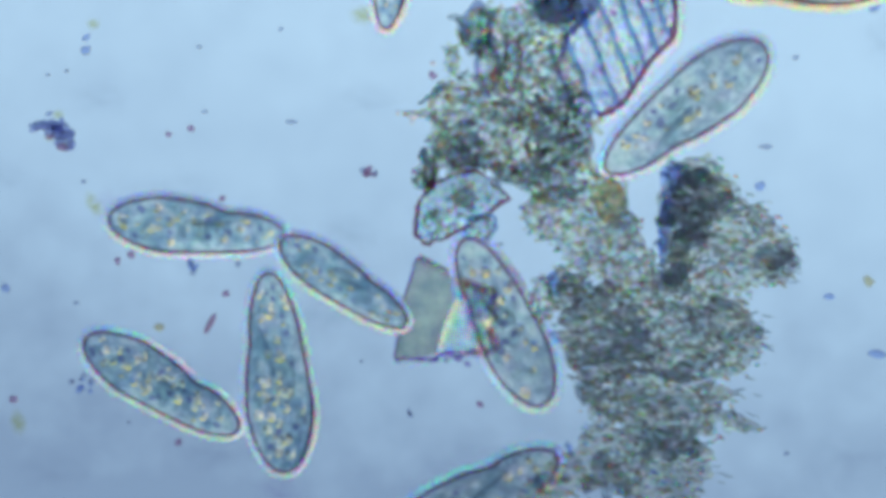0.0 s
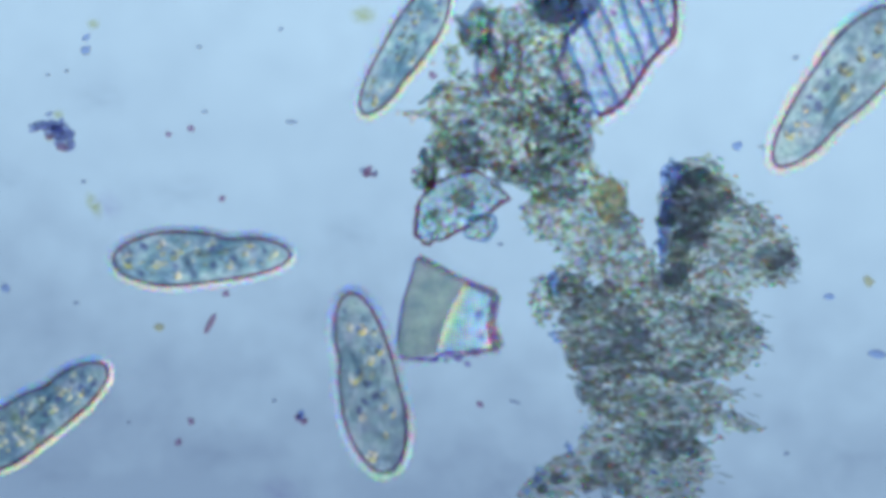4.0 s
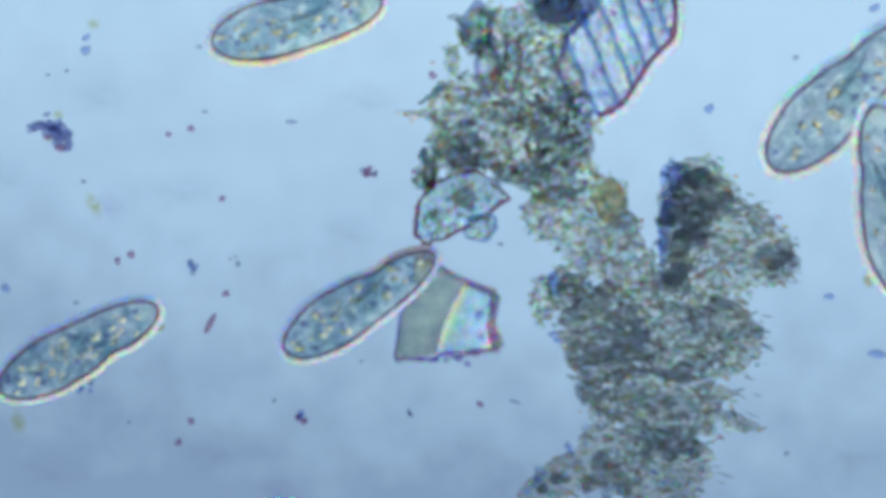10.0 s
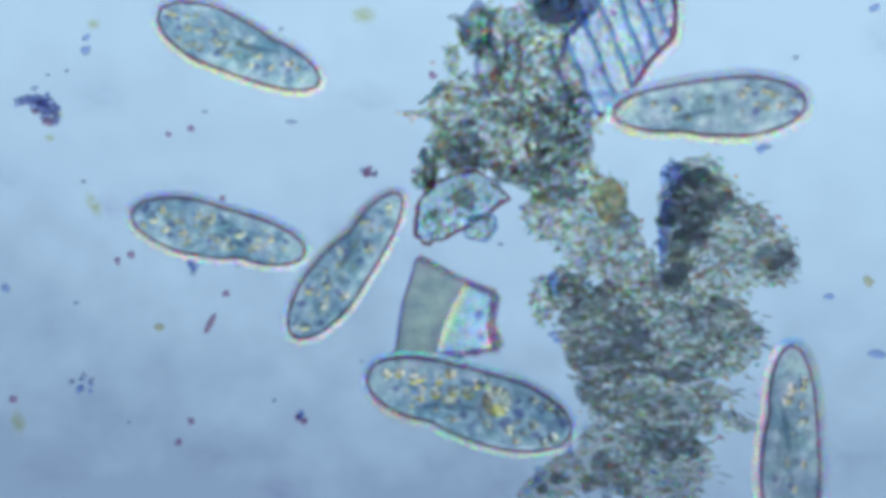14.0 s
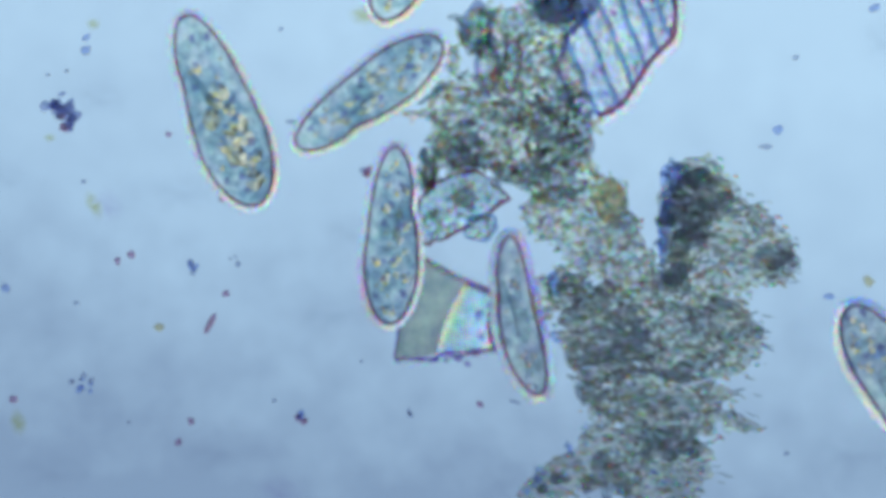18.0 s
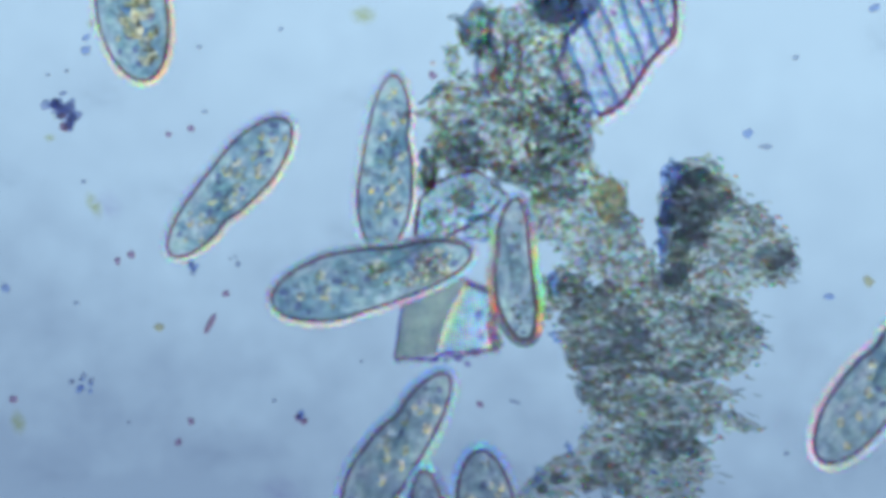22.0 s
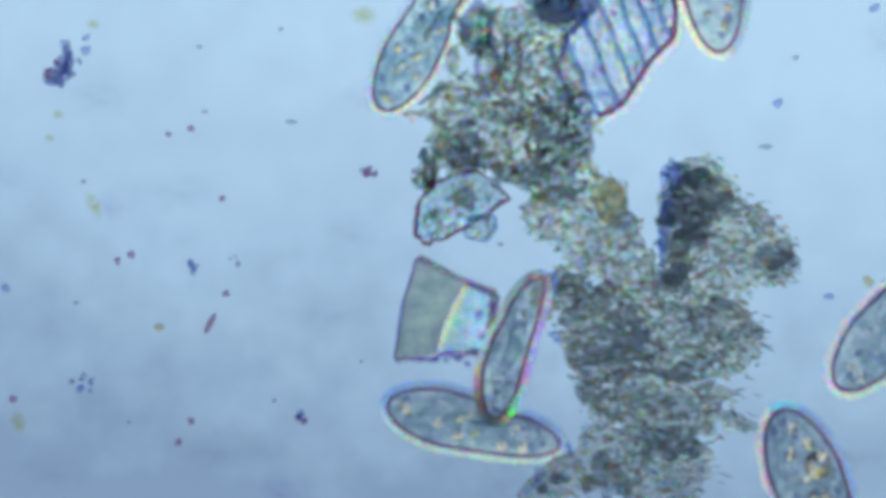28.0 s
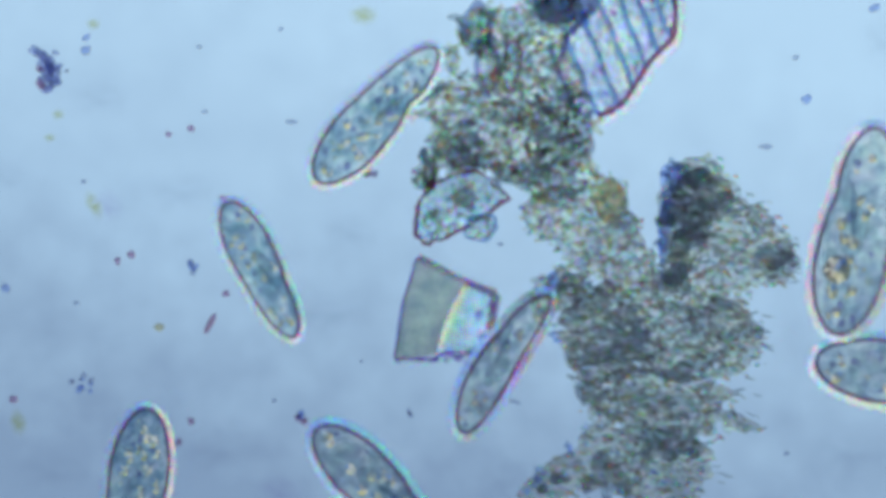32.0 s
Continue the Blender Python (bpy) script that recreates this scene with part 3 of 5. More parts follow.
def ring_fragment(px, py, rx, ry, turn, w, mat, label, name="cell_ring"):
    top = new(name)
    top.matrix_world = Matrix.Translation(at(px, py, -0.075)) @ Matrix.Rotation(radians(turn), 4, "Z")
    def wobble(a):
        k = 1 + 0.32 * noise.noise(Vector((math.cos(a) * 1.4, math.sin(a) * 1.4, px)))
        return (rx / 1000 * k * math.cos(a), ry / 1000 * k * math.sin(a), 0)
    pts = [wobble(2 * math.pi * i / 40) for i in range(41)]
    part("ring_wall", tube(pts, [w / 1000 * (0.75 + 0.6 * noise.noise(Vector((p[0] * 60, p[1] * 60, py)))) for p in pts], 8, 1.6), mat, top)
    part("ring_filling", ball(1, 3, 0.2, random.Random(3), (rx / 1100, ry / 1100, 0.012)), M_FLAKE, top, "clear filling")
    tagged(top, label, "plant cell")


clear_flake()
ring_fragment(847, 48, 24, 38, 0, 9, M_RING, "dark-walled oval plant cell in the detritus")
ring_fragment(862, 115, 17, 54, 4, 7, M_RING, "long dark-walled plant cell in the detritus")
ring_fragment(904, 118, 18, 46, -8, 4, M_RIM, "pale plant cell with a reddish wall in the detritus")
ring_fragment(850, 402, 28, 22, 15, 4, M_WALL, "small rounded cell beside the clear flake")
spore = tagged(new("dark_spore", mesh_from("dark_spore", ball(0.052, 3, 0.15, random.Random(5), (1.05, 0.9, 0.6)), M_DARK)), "round dark blue-black spore on the detritus", "spore")
spore.location = at(992, 0, -0.04)
fleck = tagged(new("ochre_fleck", mesh_from("ochre_fleck", ball(0.034, 3, 0.3, random.Random(6), (0.8, 1.1, 0.4)), M_SPECK_GREEN)), "blurred ochre fleck at the edge of the detritus", "fleck")
fleck.location = at(1082, 358, -0.05)


# ---- detritus ----
def crumbs(name, blobs, layers, mat, label, seed, long=(1.0, 1.6), lie=None, ragged=0.35, tall=(0.45, 0.75)):
    """A heap of fine irregular crumbs that fills overlapping ovals (centre, half sizes, turn), in layers of (spacing, size, height)."""
    rng = np.random.default_rng(seed)
    ico = bmesh.new()
    bmesh.ops.create_icosphere(ico, subdivisions=1, radius=1)
    base = np.array([v.co[:] for v in ico.verts])
    ico.verts.index_update()
    tri = np.array([[v.index for v in f.verts] for f in ico.faces])
    ico.free()

    def within(px, py):
        loose = 1 + ragged * noise.noise(Vector((px / 26, py / 17, seed))) + ragged * 0.6 * noise.noise(Vector((px / 9, py / 7, seed + 9)))
        for cx, cy, rx, ry, turn in blobs:
            c, s = math.cos(radians(turn)), math.sin(radians(turn))
            x, y = px - cx, py - cy
            if ((x * c + y * s) / rx) ** 2 + ((y * c - x * s) / ry) ** 2 < loose:
                return True
        return False
    V, F, k = [], [], 0
    for gap, size, height in layers:
        for gy in np.arange(-60, 960, gap):
            for gx in np.arange(690, 1450, gap):
                px, py = gx + rng.uniform(-0.6, 0.6) * gap, gy + rng.uniform(-0.6, 0.6) * gap
                if not within(px, py):
                    continue
                w = size * min(1.5, rng.lognormal(0, 0.32)) / 1000
                p = at(px, py, BED + 0.012 + height + rng.uniform(0, 0.02))
                shape = np.array([rng.uniform(*long), 1.0, rng.uniform(*tall)])
                v = base * (1 + rng.uniform(-0.42, 0.42, (len(base), 1))) * shape * w
                h = radians(rng.normal(lie, 14)) if lie is not None else rng.uniform(0, 2 * math.pi)
                rot = np.array(Matrix.Rotation(h, 3, "Z") @ Matrix.Rotation(rng.normal(0, 0.25), 3, "Y"))
                V.append(v @ rot.T + np.array(p))
                F.append(tri + k * len(base))
                k += 1
    me = bpy.data.meshes.new(name)
    me.from_pydata(np.concatenate(V).tolist(), [], np.concatenate(F).tolist())
    me.polygons.foreach_set("use_smooth", [True] * len(me.polygons))
    me.materials.append(mat)
    return tagged(new(name, me), label, "detritus", kind="stuff")


UPPER = [(880, 60, 70, 55, 0), (790, 170, 40, 25, -20), (810, 200, 60, 40, 0), (820, 260, 62, 50, 0), (930, 150, 90, 70, 0), (940, 250, 110, 75, 0),
         (985, 310, 75, 50, 0), (960, 25, 70, 30, 0), (968, 62, 34, 30, 0), (985, 110, 24, 40, -20), (880, 180, 80, 60, 0), (800, 110, 14, 40, 0), (735, 202, 30, 8, 0), (755, 310, 22, 40, 0), (1010, 240, 40, 60, 0), (1006, 150, 26, 80, -14), (1034, 222, 24, 22, 0)]
DARK_UPPER = [(762, 292, 18, 48, 0), (748, 204, 16, 10, 0), (812, 255, 48, 45, 0), (985, 270, 60, 45, 0), (930, 200, 70, 30, 0), (790, 150, 60, 10, -35), (1000, 190, 24, 50, 10), (925, 310, 60, 24, 0), (985, 12, 50, 30, 0), (800, 262, 52, 36, 0), (845, 284, 44, 20, 0), (960, 212, 38, 42, 0), (820, 62, 10, 40, -14)]
MIDDLE = [(985, 380, 62, 55, 0), (1060, 420, 80, 70, 0), (1110, 470, 50, 60, 0), (1070, 350, 45, 45, 0), (960, 530, 24, 45, 0)]
LOWER = [(1240, 330, 62, 58, 0), (1222, 388, 62, 106, 4), (1290, 410, 100, 75, 15), (1240, 500, 100, 60, 0), (1180, 590, 150, 80, 10), (1280, 600, 75, 75, 10), (1070, 585, 88, 95, 10), (1005, 515, 42, 45, 0),
         (1100, 700, 76, 70, 0), (1200, 710, 110, 70, 15), (1310, 752, 46, 16, 12), (1112, 810, 92, 70, 0), (1190, 810, 80, 60, 15), (995, 845, 72, 40, -30),
         (1370, 460, 45, 55, 0), (1180, 880, 60, 30, 0), (1060, 778, 40, 34, 0), (950, 862, 46, 20, -25)]
DARK_LOWER = [(1384, 436, 32, 46, -10), (1192, 360, 26, 70, 4), (1213, 380, 50, 92, 8), (1216, 312, 44, 34, 0), (1190, 470, 45, 80, 15), (1265, 350, 60, 40, 10), (1370, 460, 40, 40, 0), (1040, 540, 50, 55, 0), (1002, 512, 34, 36, 0), (1045, 650, 34, 60, -10), (975, 850, 40, 16, -30), (1100, 600, 70, 70, 0),
              (1270, 590, 60, 50, 0), (1060, 670, 55, 60, 0), (1130, 720, 90, 40, 10), (1080, 850, 60, 50, 0), (1180, 780, 70, 40, 15), (1330, 590, 30, 25, 10), (1099, 561, 34, 30, 0), (1268, 572, 62, 46, 0), (1177, 506, 34, 40, 20), (1025, 613, 34, 40, 0), (1216, 650, 50, 26, -15), (1150, 770, 60, 30, 0), (1150, 640, 34, 22, -20), (1010, 560, 26, 50, 0)]
BRISTLES = [(1345, 372, 26, 22, 20), (1398, 470, 18, 44, 0), (1352, 600, 18, 50, 0), (1322, 690, 30, 26, 0), (1322, 752, 40, 26, 12), (1262, 836, 34, 26, 0), (1290, 540, 24, 14, 0), (735, 202, 24, 8, 0)]
HEAD_DARK = [(1226, 376, 44, 88, 6), (1252, 342, 50, 34, 10), (1202, 470, 28, 56, 15), (1380, 462, 26, 26, 0)]
# where the lens's blue colour fringe is painted along the detritus
BLUE_FRINGE = [(1178, 388, 14, 100, 4), (1190, 308, 26, 30, 0), (978, 500, 14, 26, 0), (985, 598, 12, 18, 0), (955, 845, 26, 12, -35), (1008, 795, 9, 18, 0)]


def felt(name, blobs, thick, height, mat, label, seed, lie=0, ragged=0.5, step=5, rests=False):
    """A felted mat of slime and dust that fills overlapping ovals: bumpy, thin at its frayed edge."""
    c0, s0 = math.cos(radians(lie)), math.sin(radians(lie))

    def depth(px, py):
        x, y = px * c0 + py * s0, py * c0 - px * s0
        loose = 1 + ragged * noise.noise(Vector((x / 34, y / 19, seed))) + ragged * 0.8 * noise.noise(Vector((x / 13, y / 6, seed + 9)))
        best = 0.0
        for cx, cy, rx, ry, turn in blobs:
            c, s = math.cos(radians(turn)), math.sin(radians(turn))
            u, v = px - cx, py - cy
            best = max(best, (loose - ((u * c + v * s) / rx) ** 2 - ((v * c - u * s) / ry) ** 2) * min(rx, ry))
        return best
    xs, ys = range(690, 1450, step), range(-60, 960, step)
    deep = {(i, j): depth(x, y) for i, x in enumerate(xs) for j, y in enumerate(ys)}
    V, F, top, low = [], [], {}, {}
    round8 = [(a, b) for a in (-1, 0, 1) for b in (-1, 0, 1)]
    rims = {(i, j): Vector((xs[i], ys[j])) for (i, j), d in deep.items() if d > 0 and any(deep.get((i + a, j + b), 0) <= 0 for a, b in round8)}
    for _ in range(3):                     # the frayed edge runs smoothly
        rims = {k: sum((rims[k[0] + a, k[1] + b] for a, b in round8 if (k[0] + a, k[1] + b) in rims), Vector((0, 0))) / sum((k[0] + a, k[1] + b) in rims for a, b in round8) for k in rims}
    for (i, j), d in deep.items():
        if d <= 0:
            continue
        px, py = rims[i, j] if (i, j) in rims else (xs[i], ys[j])
        x, y = px * c0 + py * s0, py * c0 - px * s0
        rise = min(1.0, d / 26) ** 0.6
        bump = noise.noise(Vector((x / 13, y / 8, seed + 3))) * 0.013 + noise.noise(Vector((x / 33, y / 22, seed + 5))) * 0.016
        rim = (i, j) in rims
        z = BED + 0.010 + height
        sag = (BED - SLIDE) * min(1.0, max(0.0, (d - 15) / 100)) if rests else 0.0
        low[i, j] = len(V)
        V.append(at(px, py, z - sag * sag * (3 - 2 * sag / (BED - SLIDE)) / (BED - SLIDE))[:])
        if rim:
            top[i, j] = low[i, j]
        else:
            top[i, j] = len(V)
            V.append(at(px, py, z + max(0.004, thick * rise + bump * rise))[:])
    for i, j in top:
        q = [(i, j), (i, j + 1), (i + 1, j + 1), (i + 1, j)]
        if all(k in top for k in q):
            a, b = [top[k] for k in q], [low[k] for k in q][::-1]
            if set(a) != set(b):
                F += [a, b]
    me = bpy.data.meshes.new(name)
    me.from_pydata(V, [], F)
    me.polygons.foreach_set("use_smooth", [True] * len(me.polygons))
    me.materials.append(mat)
    return tagged(new(name, me), label, "detritus", kind="stuff")


felt("detritus_mat", UPPER, 0.035, 0.0, M_FELT, "felted grey-green detritus mat lying on the slide", 31, rests=True)
felt("detritus_mat", MIDDLE, 0.028, 0.0, M_FELT, "thin pale felted detritus mat on the slide", 32, -15, rests=True)
felt("detritus_mat", LOWER, 0.045, 0.0, M_FELT_THICK, "thick slate-grey felted detritus mat with frayed edges", 33, -18, 0.7, rests=True)
felt("detritus_mat", DARK_UPPER, 0.03, 0.05, M_FELT_DARK, "dense dark patch of felted detritus", 34, 0, 1.1)
felt("detritus_mat", DARK_LOWER, 0.03, 0.06, M_FELT_CORE, "dense dark patch of felted detritus", 35, -18, 1.5)
felt("detritus_mat", HEAD_DARK, 0.03, 0.095, M_FELT_CORE, "dense slate-coloured patch of felted detritus", 37, -18, 0.9)
felt("blue_fringe_mat", BLUE_FRINGE, 0.02, 0.004, M_FELT_FRINGE, "blue lens fringe painted as a mat along the detritus edge", 36, -18, 0.4)
crumbs("fine_detritus", UPPER + [(780, 395, 40, 22, -20), (830, 340, 40, 22, 20), (815, 370, 55, 30, -25), (850, 402, 24, 18, 0)], [(14, 4.8, 0.05)], M_CRUMB, "heap of fine translucent grey-green detritus crumbs on the slide", 11, (1.2, 2.8))
crumbs("dark_detritus", DARK_UPPER, [(18, 4.6, 0.09)], M_CRUMB_DARK, "darker dense crumbs within the detritus heap", 12, (1.2, 2.8))
crumbs("pale_detritus", MIDDLE, [(12, 4.2, 0.04)], M_CRUMB, "loose pale translucent detritus crumbs on the slide", 13, lie=-15)
crumbs("fibrous_detritus", LOWER, [(18, 3.3, 0.06)], M_FIBRE, "heap of fibrous grey-green detritus crumbs on the slide", 14, (1.2, 3.2), -18)
crumbs("dark_fibrous_detritus", DARK_LOWER, [(22, 2.9, 0.10)], M_CRUMB_DARK, "dark dense fibrous crumbs within the detritus heap", 15, (1.1, 2.6), -18)
crumbs("bristly_detritus", BRISTLES, [(19, 1.5, 0.05)], M_CRUMB_DARK, "fine dark bristles along the frayed edge of the detritus", 19, (4, 9), -16, tall=(0.8, 1.0))
crumbs("blue_fringe_crumbs", BLUE_FRINGE, [(14, 4.2, 0.05)], M_CRUMB_BLUE, "blue-tinted crumbs that paint the lens fringe along the detritus edge", 16, (1.0, 1.8), -60)
crumbs("glinting_detritus", UPPER + MIDDLE, [(15, 2.5, 0.12)], M_GLINT, "tiny glinting coloured grains scattered in the detritus", 17, (1.0, 2.2), tall=(0.32, 0.5))
crumbs("glinting_detritus", LOWER, [(14, 2.3, 0.12)], M_GLINT_SOFT, "glinting coloured slivers scattered in the thick detritus", 18, (1.4, 3.4), -18, tall=(0.32, 0.5))


# ---- the swimming cells ----
def outline(u, taper):
    """Half width of a cell at u, from its blunt end (0) to its slim end (1), as a share of the greatest."""
    e = (1 - abs(2 * u - 1) ** (3.2 if u < 0.5 else 3.3)) ** 0.5 if 0 < u < 1 else 0.0
    return e * (1.04 - 1.2 * taper * max(0.0, u - 0.30) / 0.70 - 0.10 * max(0.0, 0.3 - u) / 0.3)


def cell_body(length, width, taper, groove, bend, rng):
    """A slipper-shaped body along x, its blunt end at -x, with a furrow in one flank."""
    bm = bmesh.new()
    rows, ring = 46, 28
    us = [0.5 - 0.5 * math.cos(math.pi * i / rows) for i in range(rows + 1)]
    seed = Vector((rng.uniform(0, 50), rng.uniform(0, 50), 0))

    def place(u, q):
        r = max(outline(u, taper), 0.012) * width / 2
        y, z = r * math.cos(q), r * 0.86 * math.sin(q)
        dip = groove * math.exp(-((u - 0.66) / 0.085) ** 2) * max(0.0, math.cos(q - 0.35)) ** 1.5
        swell = 1 + 0.02 * noise.noise(Vector((u * 5, math.cos(q), math.sin(q))) + seed)
        y, z = y * swell * (1 - dip), z * swell * (1 - dip * 0.6)
        return Vector(((u - 0.5) * length, y + bend * width * (0.5 - (2 * u - 1) ** 2) * 0.5, z))
    rings = [[bm.verts.new(place(u, 2 * math.pi * k / ring)) for k in range(ring)] for u in us]
    for r0, r1 in zip(rings, rings[1:]):
        for k in range(ring):
            bm.faces.new((r0[k], r1[k], r1[(k + 1) % ring], r0[(k + 1) % ring]))
    bm.faces.new(rings[0][::-1])
    bm.faces.new(rings[-1])
    bmesh.ops.recalc_face_normals(bm, faces=bm.faces)
    return bm, place


SPHERES = {}


def shared_ball(key, mat, rough, seed):
    if key not in SPHERES:
        if key.startswith("dark"):
            SPHERES[key] = mesh_from(key, ball(1, 2, rough, random.Random(seed)), mat)
        else:                                # a low body, pointed above and below
            bm, rng = bmesh.new(), random.Random(seed)
            sides, rise = (48, 0.605) if rough < 0.1 else (16, 0.612)
            foot = [bm.verts.new((math.cos(a) * rng.uniform(1 - rough, 1 + rough), math.sin(a) * rng.uniform(1 - rough, 1 + rough), 0)) for a in (2 * math.pi * i / sides for i in range(sides))]
            tip, root = bm.verts.new((0, 0, rise)), bm.verts.new((0, 0, -rise))
            for i in range(sides):
                bm.faces.new((foot[i], foot[(i + 1) % sides], tip))
                bm.faces.new((foot[(i + 1) % sides], foot[i], root))
            SPHERES[key] = mesh_from(key, bm, mat, False)
    return SPHERES[key]


def paramecium(length, width, seed, taper=0.30, groove=0.20, bend=0.0, food=14, grains=26, dark=5, pump=0, pump_at=(-0.12, -0.15), grey=False, fed=1.0, label=""):
    """length and width in thousandths. pump: size of one large water vacuole. fed: by how much its food vacuoles swell."""
    rng = random.Random(seed)
    if grey:                                # the hazier cells show fewer grains
        food, grains, dark = int(food * 0.7), int(grains * 0.5), min(dark, 3)
    top = new("paramecium")
    L, W = length * 0.985 / 1000, width * 0.935 / 1000
    bm, place = cell_body(L, W, taper, groove, bend, rng)
    body = part("body", bm, M_BODY_GREY if grey else M_BODY, top)
    # the thin firm skin, seen edge-on along the outline; its dark tint is painted edge shade
    skin = [place(0.5 - 0.5 * math.cos(math.pi * i / 40), 0.0) for i in range(1, 40)] + [place(0.5 - 0.5 * math.cos(math.pi * i / 40), math.pi) for i in range(39, 0, -1)]
    skin.append(skin[0].copy())
    skin_ring = part("pellicle", tube(skin, [(0.0039 if grey else 0.0032) * rng.uniform(0.8, 1.2) for _ in skin], 6, 1.6), M_PELLICLE_SHADE_HAZY if grey else M_PELLICLE_SHADE, top, "thin skin tinted with the dark reddish shade of the cell's edge")

    # an added clear brim for the lens's colour fringe, and the fringe of short hairs
    part("fringe_brim", brim(skin[-2::-1], 0.0155 if grey else 0.0120, 0.0083 if grey else 0.0064), M_FRINGE_PRISM, top, "added clear brim that gives the skin a colour fringe", False)
    hair = bmesh.new()
    for k in range(170):
        u, q = 0.5 - 0.5 * math.cos(math.pi * (k % 85 + 0.5 + rng.uniform(-0.3, 0.3)) / 85), (0.0 if k < 85 else math.pi) + rng.uniform(-0.5, 0.5)
        root = place(u, q)
        mid = (place(u, 0) + place(u, math.pi)) / 2
        out = (root - mid).normalized() + Vector((1.4 * (2 * u - 1) ** 3 - 0.35, 0, 0))
        tip = root + out.normalized() * rng.uniform(0.006, 0.010)
        side = out.cross(Vector((0, 0, 1))).normalized() * 0.0007
        up = Vector((0, 0, 0.0007))
        ring = [hair.verts.new(root + w) for w in (side, up - side, -up - side)]
        end = hair.verts.new(tip)
        hair.faces.new(ring[::-1])
        for j in range(3):
            hair.faces.new((ring[j], ring[(j + 1) % 3], end))
    bmesh.ops.recalc_face_normals(hair, faces=hair.faces)
    tagged(part("cilia", hair, M_CILIA, skin_ring, "fringe of fine pale hairs", False), kind="stuff")

    # the mouth furrow
    def flank(u, q, share):
        mid = (place(u, 0) + place(u, math.pi)) / 2
        return mid.lerp(place(u, q), share)
    pts = [flank(0.74 - 0.030 * k, 0.7 + 0.06 * k, 0.80 - 0.065 * k) for k in range(10)]
    part("oral_groove", tube(pts, [W * 0.050 * math.sin(math.pi * (i + 0.7) / 11.4) for i in range(10)], 8, 0.6), M_GROOVE, body, "dark slanting mouth furrow")
    part("macronucleus", ball(1, 3, 0.12, rng, (0.125 * L, 0.20 * W, 0.16 * W)), M_NUCLEUS, top, "pale grey kidney-shaped nucleus").location = (rng.uniform(-0.06, 0.04) * L, rng.uniform(-0.08, 0.08) * W, 0.02 * W)

    def inside(spread, lo, hi):
        u, q = rng.uniform(lo, hi), rng.uniform(0, 2 * math.pi)
        s = spread * math.sqrt(rng.random())
        p = place(u, q)
        mid = (place(u, 0) + place(u, math.pi)) / 2
        return mid.lerp(p, s)

    taken = [(Vector((pump_at[0] * L, pump_at[1] * W, 0)), pump / 1000)] if pump else []

    def clear_of(spread, lo, hi):
        """A place inside, where it can be found beside what lies there already."""
        for _ in range(12):
            p = inside(spread, lo, hi)
            if all((p.xy - q.xy).length > r + 0.06 * W for q, r in taken):
                break
        taken.append((p, 0.04 * W))
        return p

    def bead(name, mesh, size, where, stretch=1.0, text=""):
        b = part(name, mesh, None, top, text)
        b.location, b.scale = where, (size * stretch, size, size)
        b.rotation_euler = (0, 0, rng.uniform(-0.8, 0.8))
        return b
    for k in range(int(food * 0.75)):
        bead("food_vacuole", shared_ball("food_vacuole_%d" % (k % 3), M_VACUOLE, 0.11, k % 3), rng.uniform(0.05, 0.095) * fed * W, clear_of(0.72, 0.10, 0.86 if fed == 1 else 0.6), rng.uniform(1, 1.25))
    for k in range(dark * 2):
        bead("dark_vacuole", shared_ball("dark_vacuole_%d" % (k % 2), M_DARK_VACUOLE, 0.35, 9 + k % 2), rng.uniform(0.03, 0.065) * W, clear_of(0.7, 0.04, 0.93), rng.uniform(1, 1.5))
    for k in range(int(grains * 0.68)):
        bead("crystal_grain", shared_ball("crystal_grain_%d" % (k % 3), M_GRAIN, 0.16, 20 + k % 3), rng.choice((0.03, 0.04, 0.055, 0.07)) * W, clear_of(0.72, 0.06, 0.92), rng.uniform(1, 1.9))
    if pump:
        bead("contractile_vacuole", shared_ball("contractile_vacuole", M_WATER_VACUOLE, 0.05, 40), pump / 1000, Vector((pump_at[0] * L, pump_at[1] * W, 0.37 * W)), 1.0, "large pale round water vacuole")
    tagged(top, label or ("grey-blue translucent slipper-shaped paramecium swimming in the water" if grey else "blue-green translucent slipper-shaped paramecium full of pale granules"), "paramecium", "paramecia in the drop")
    return top


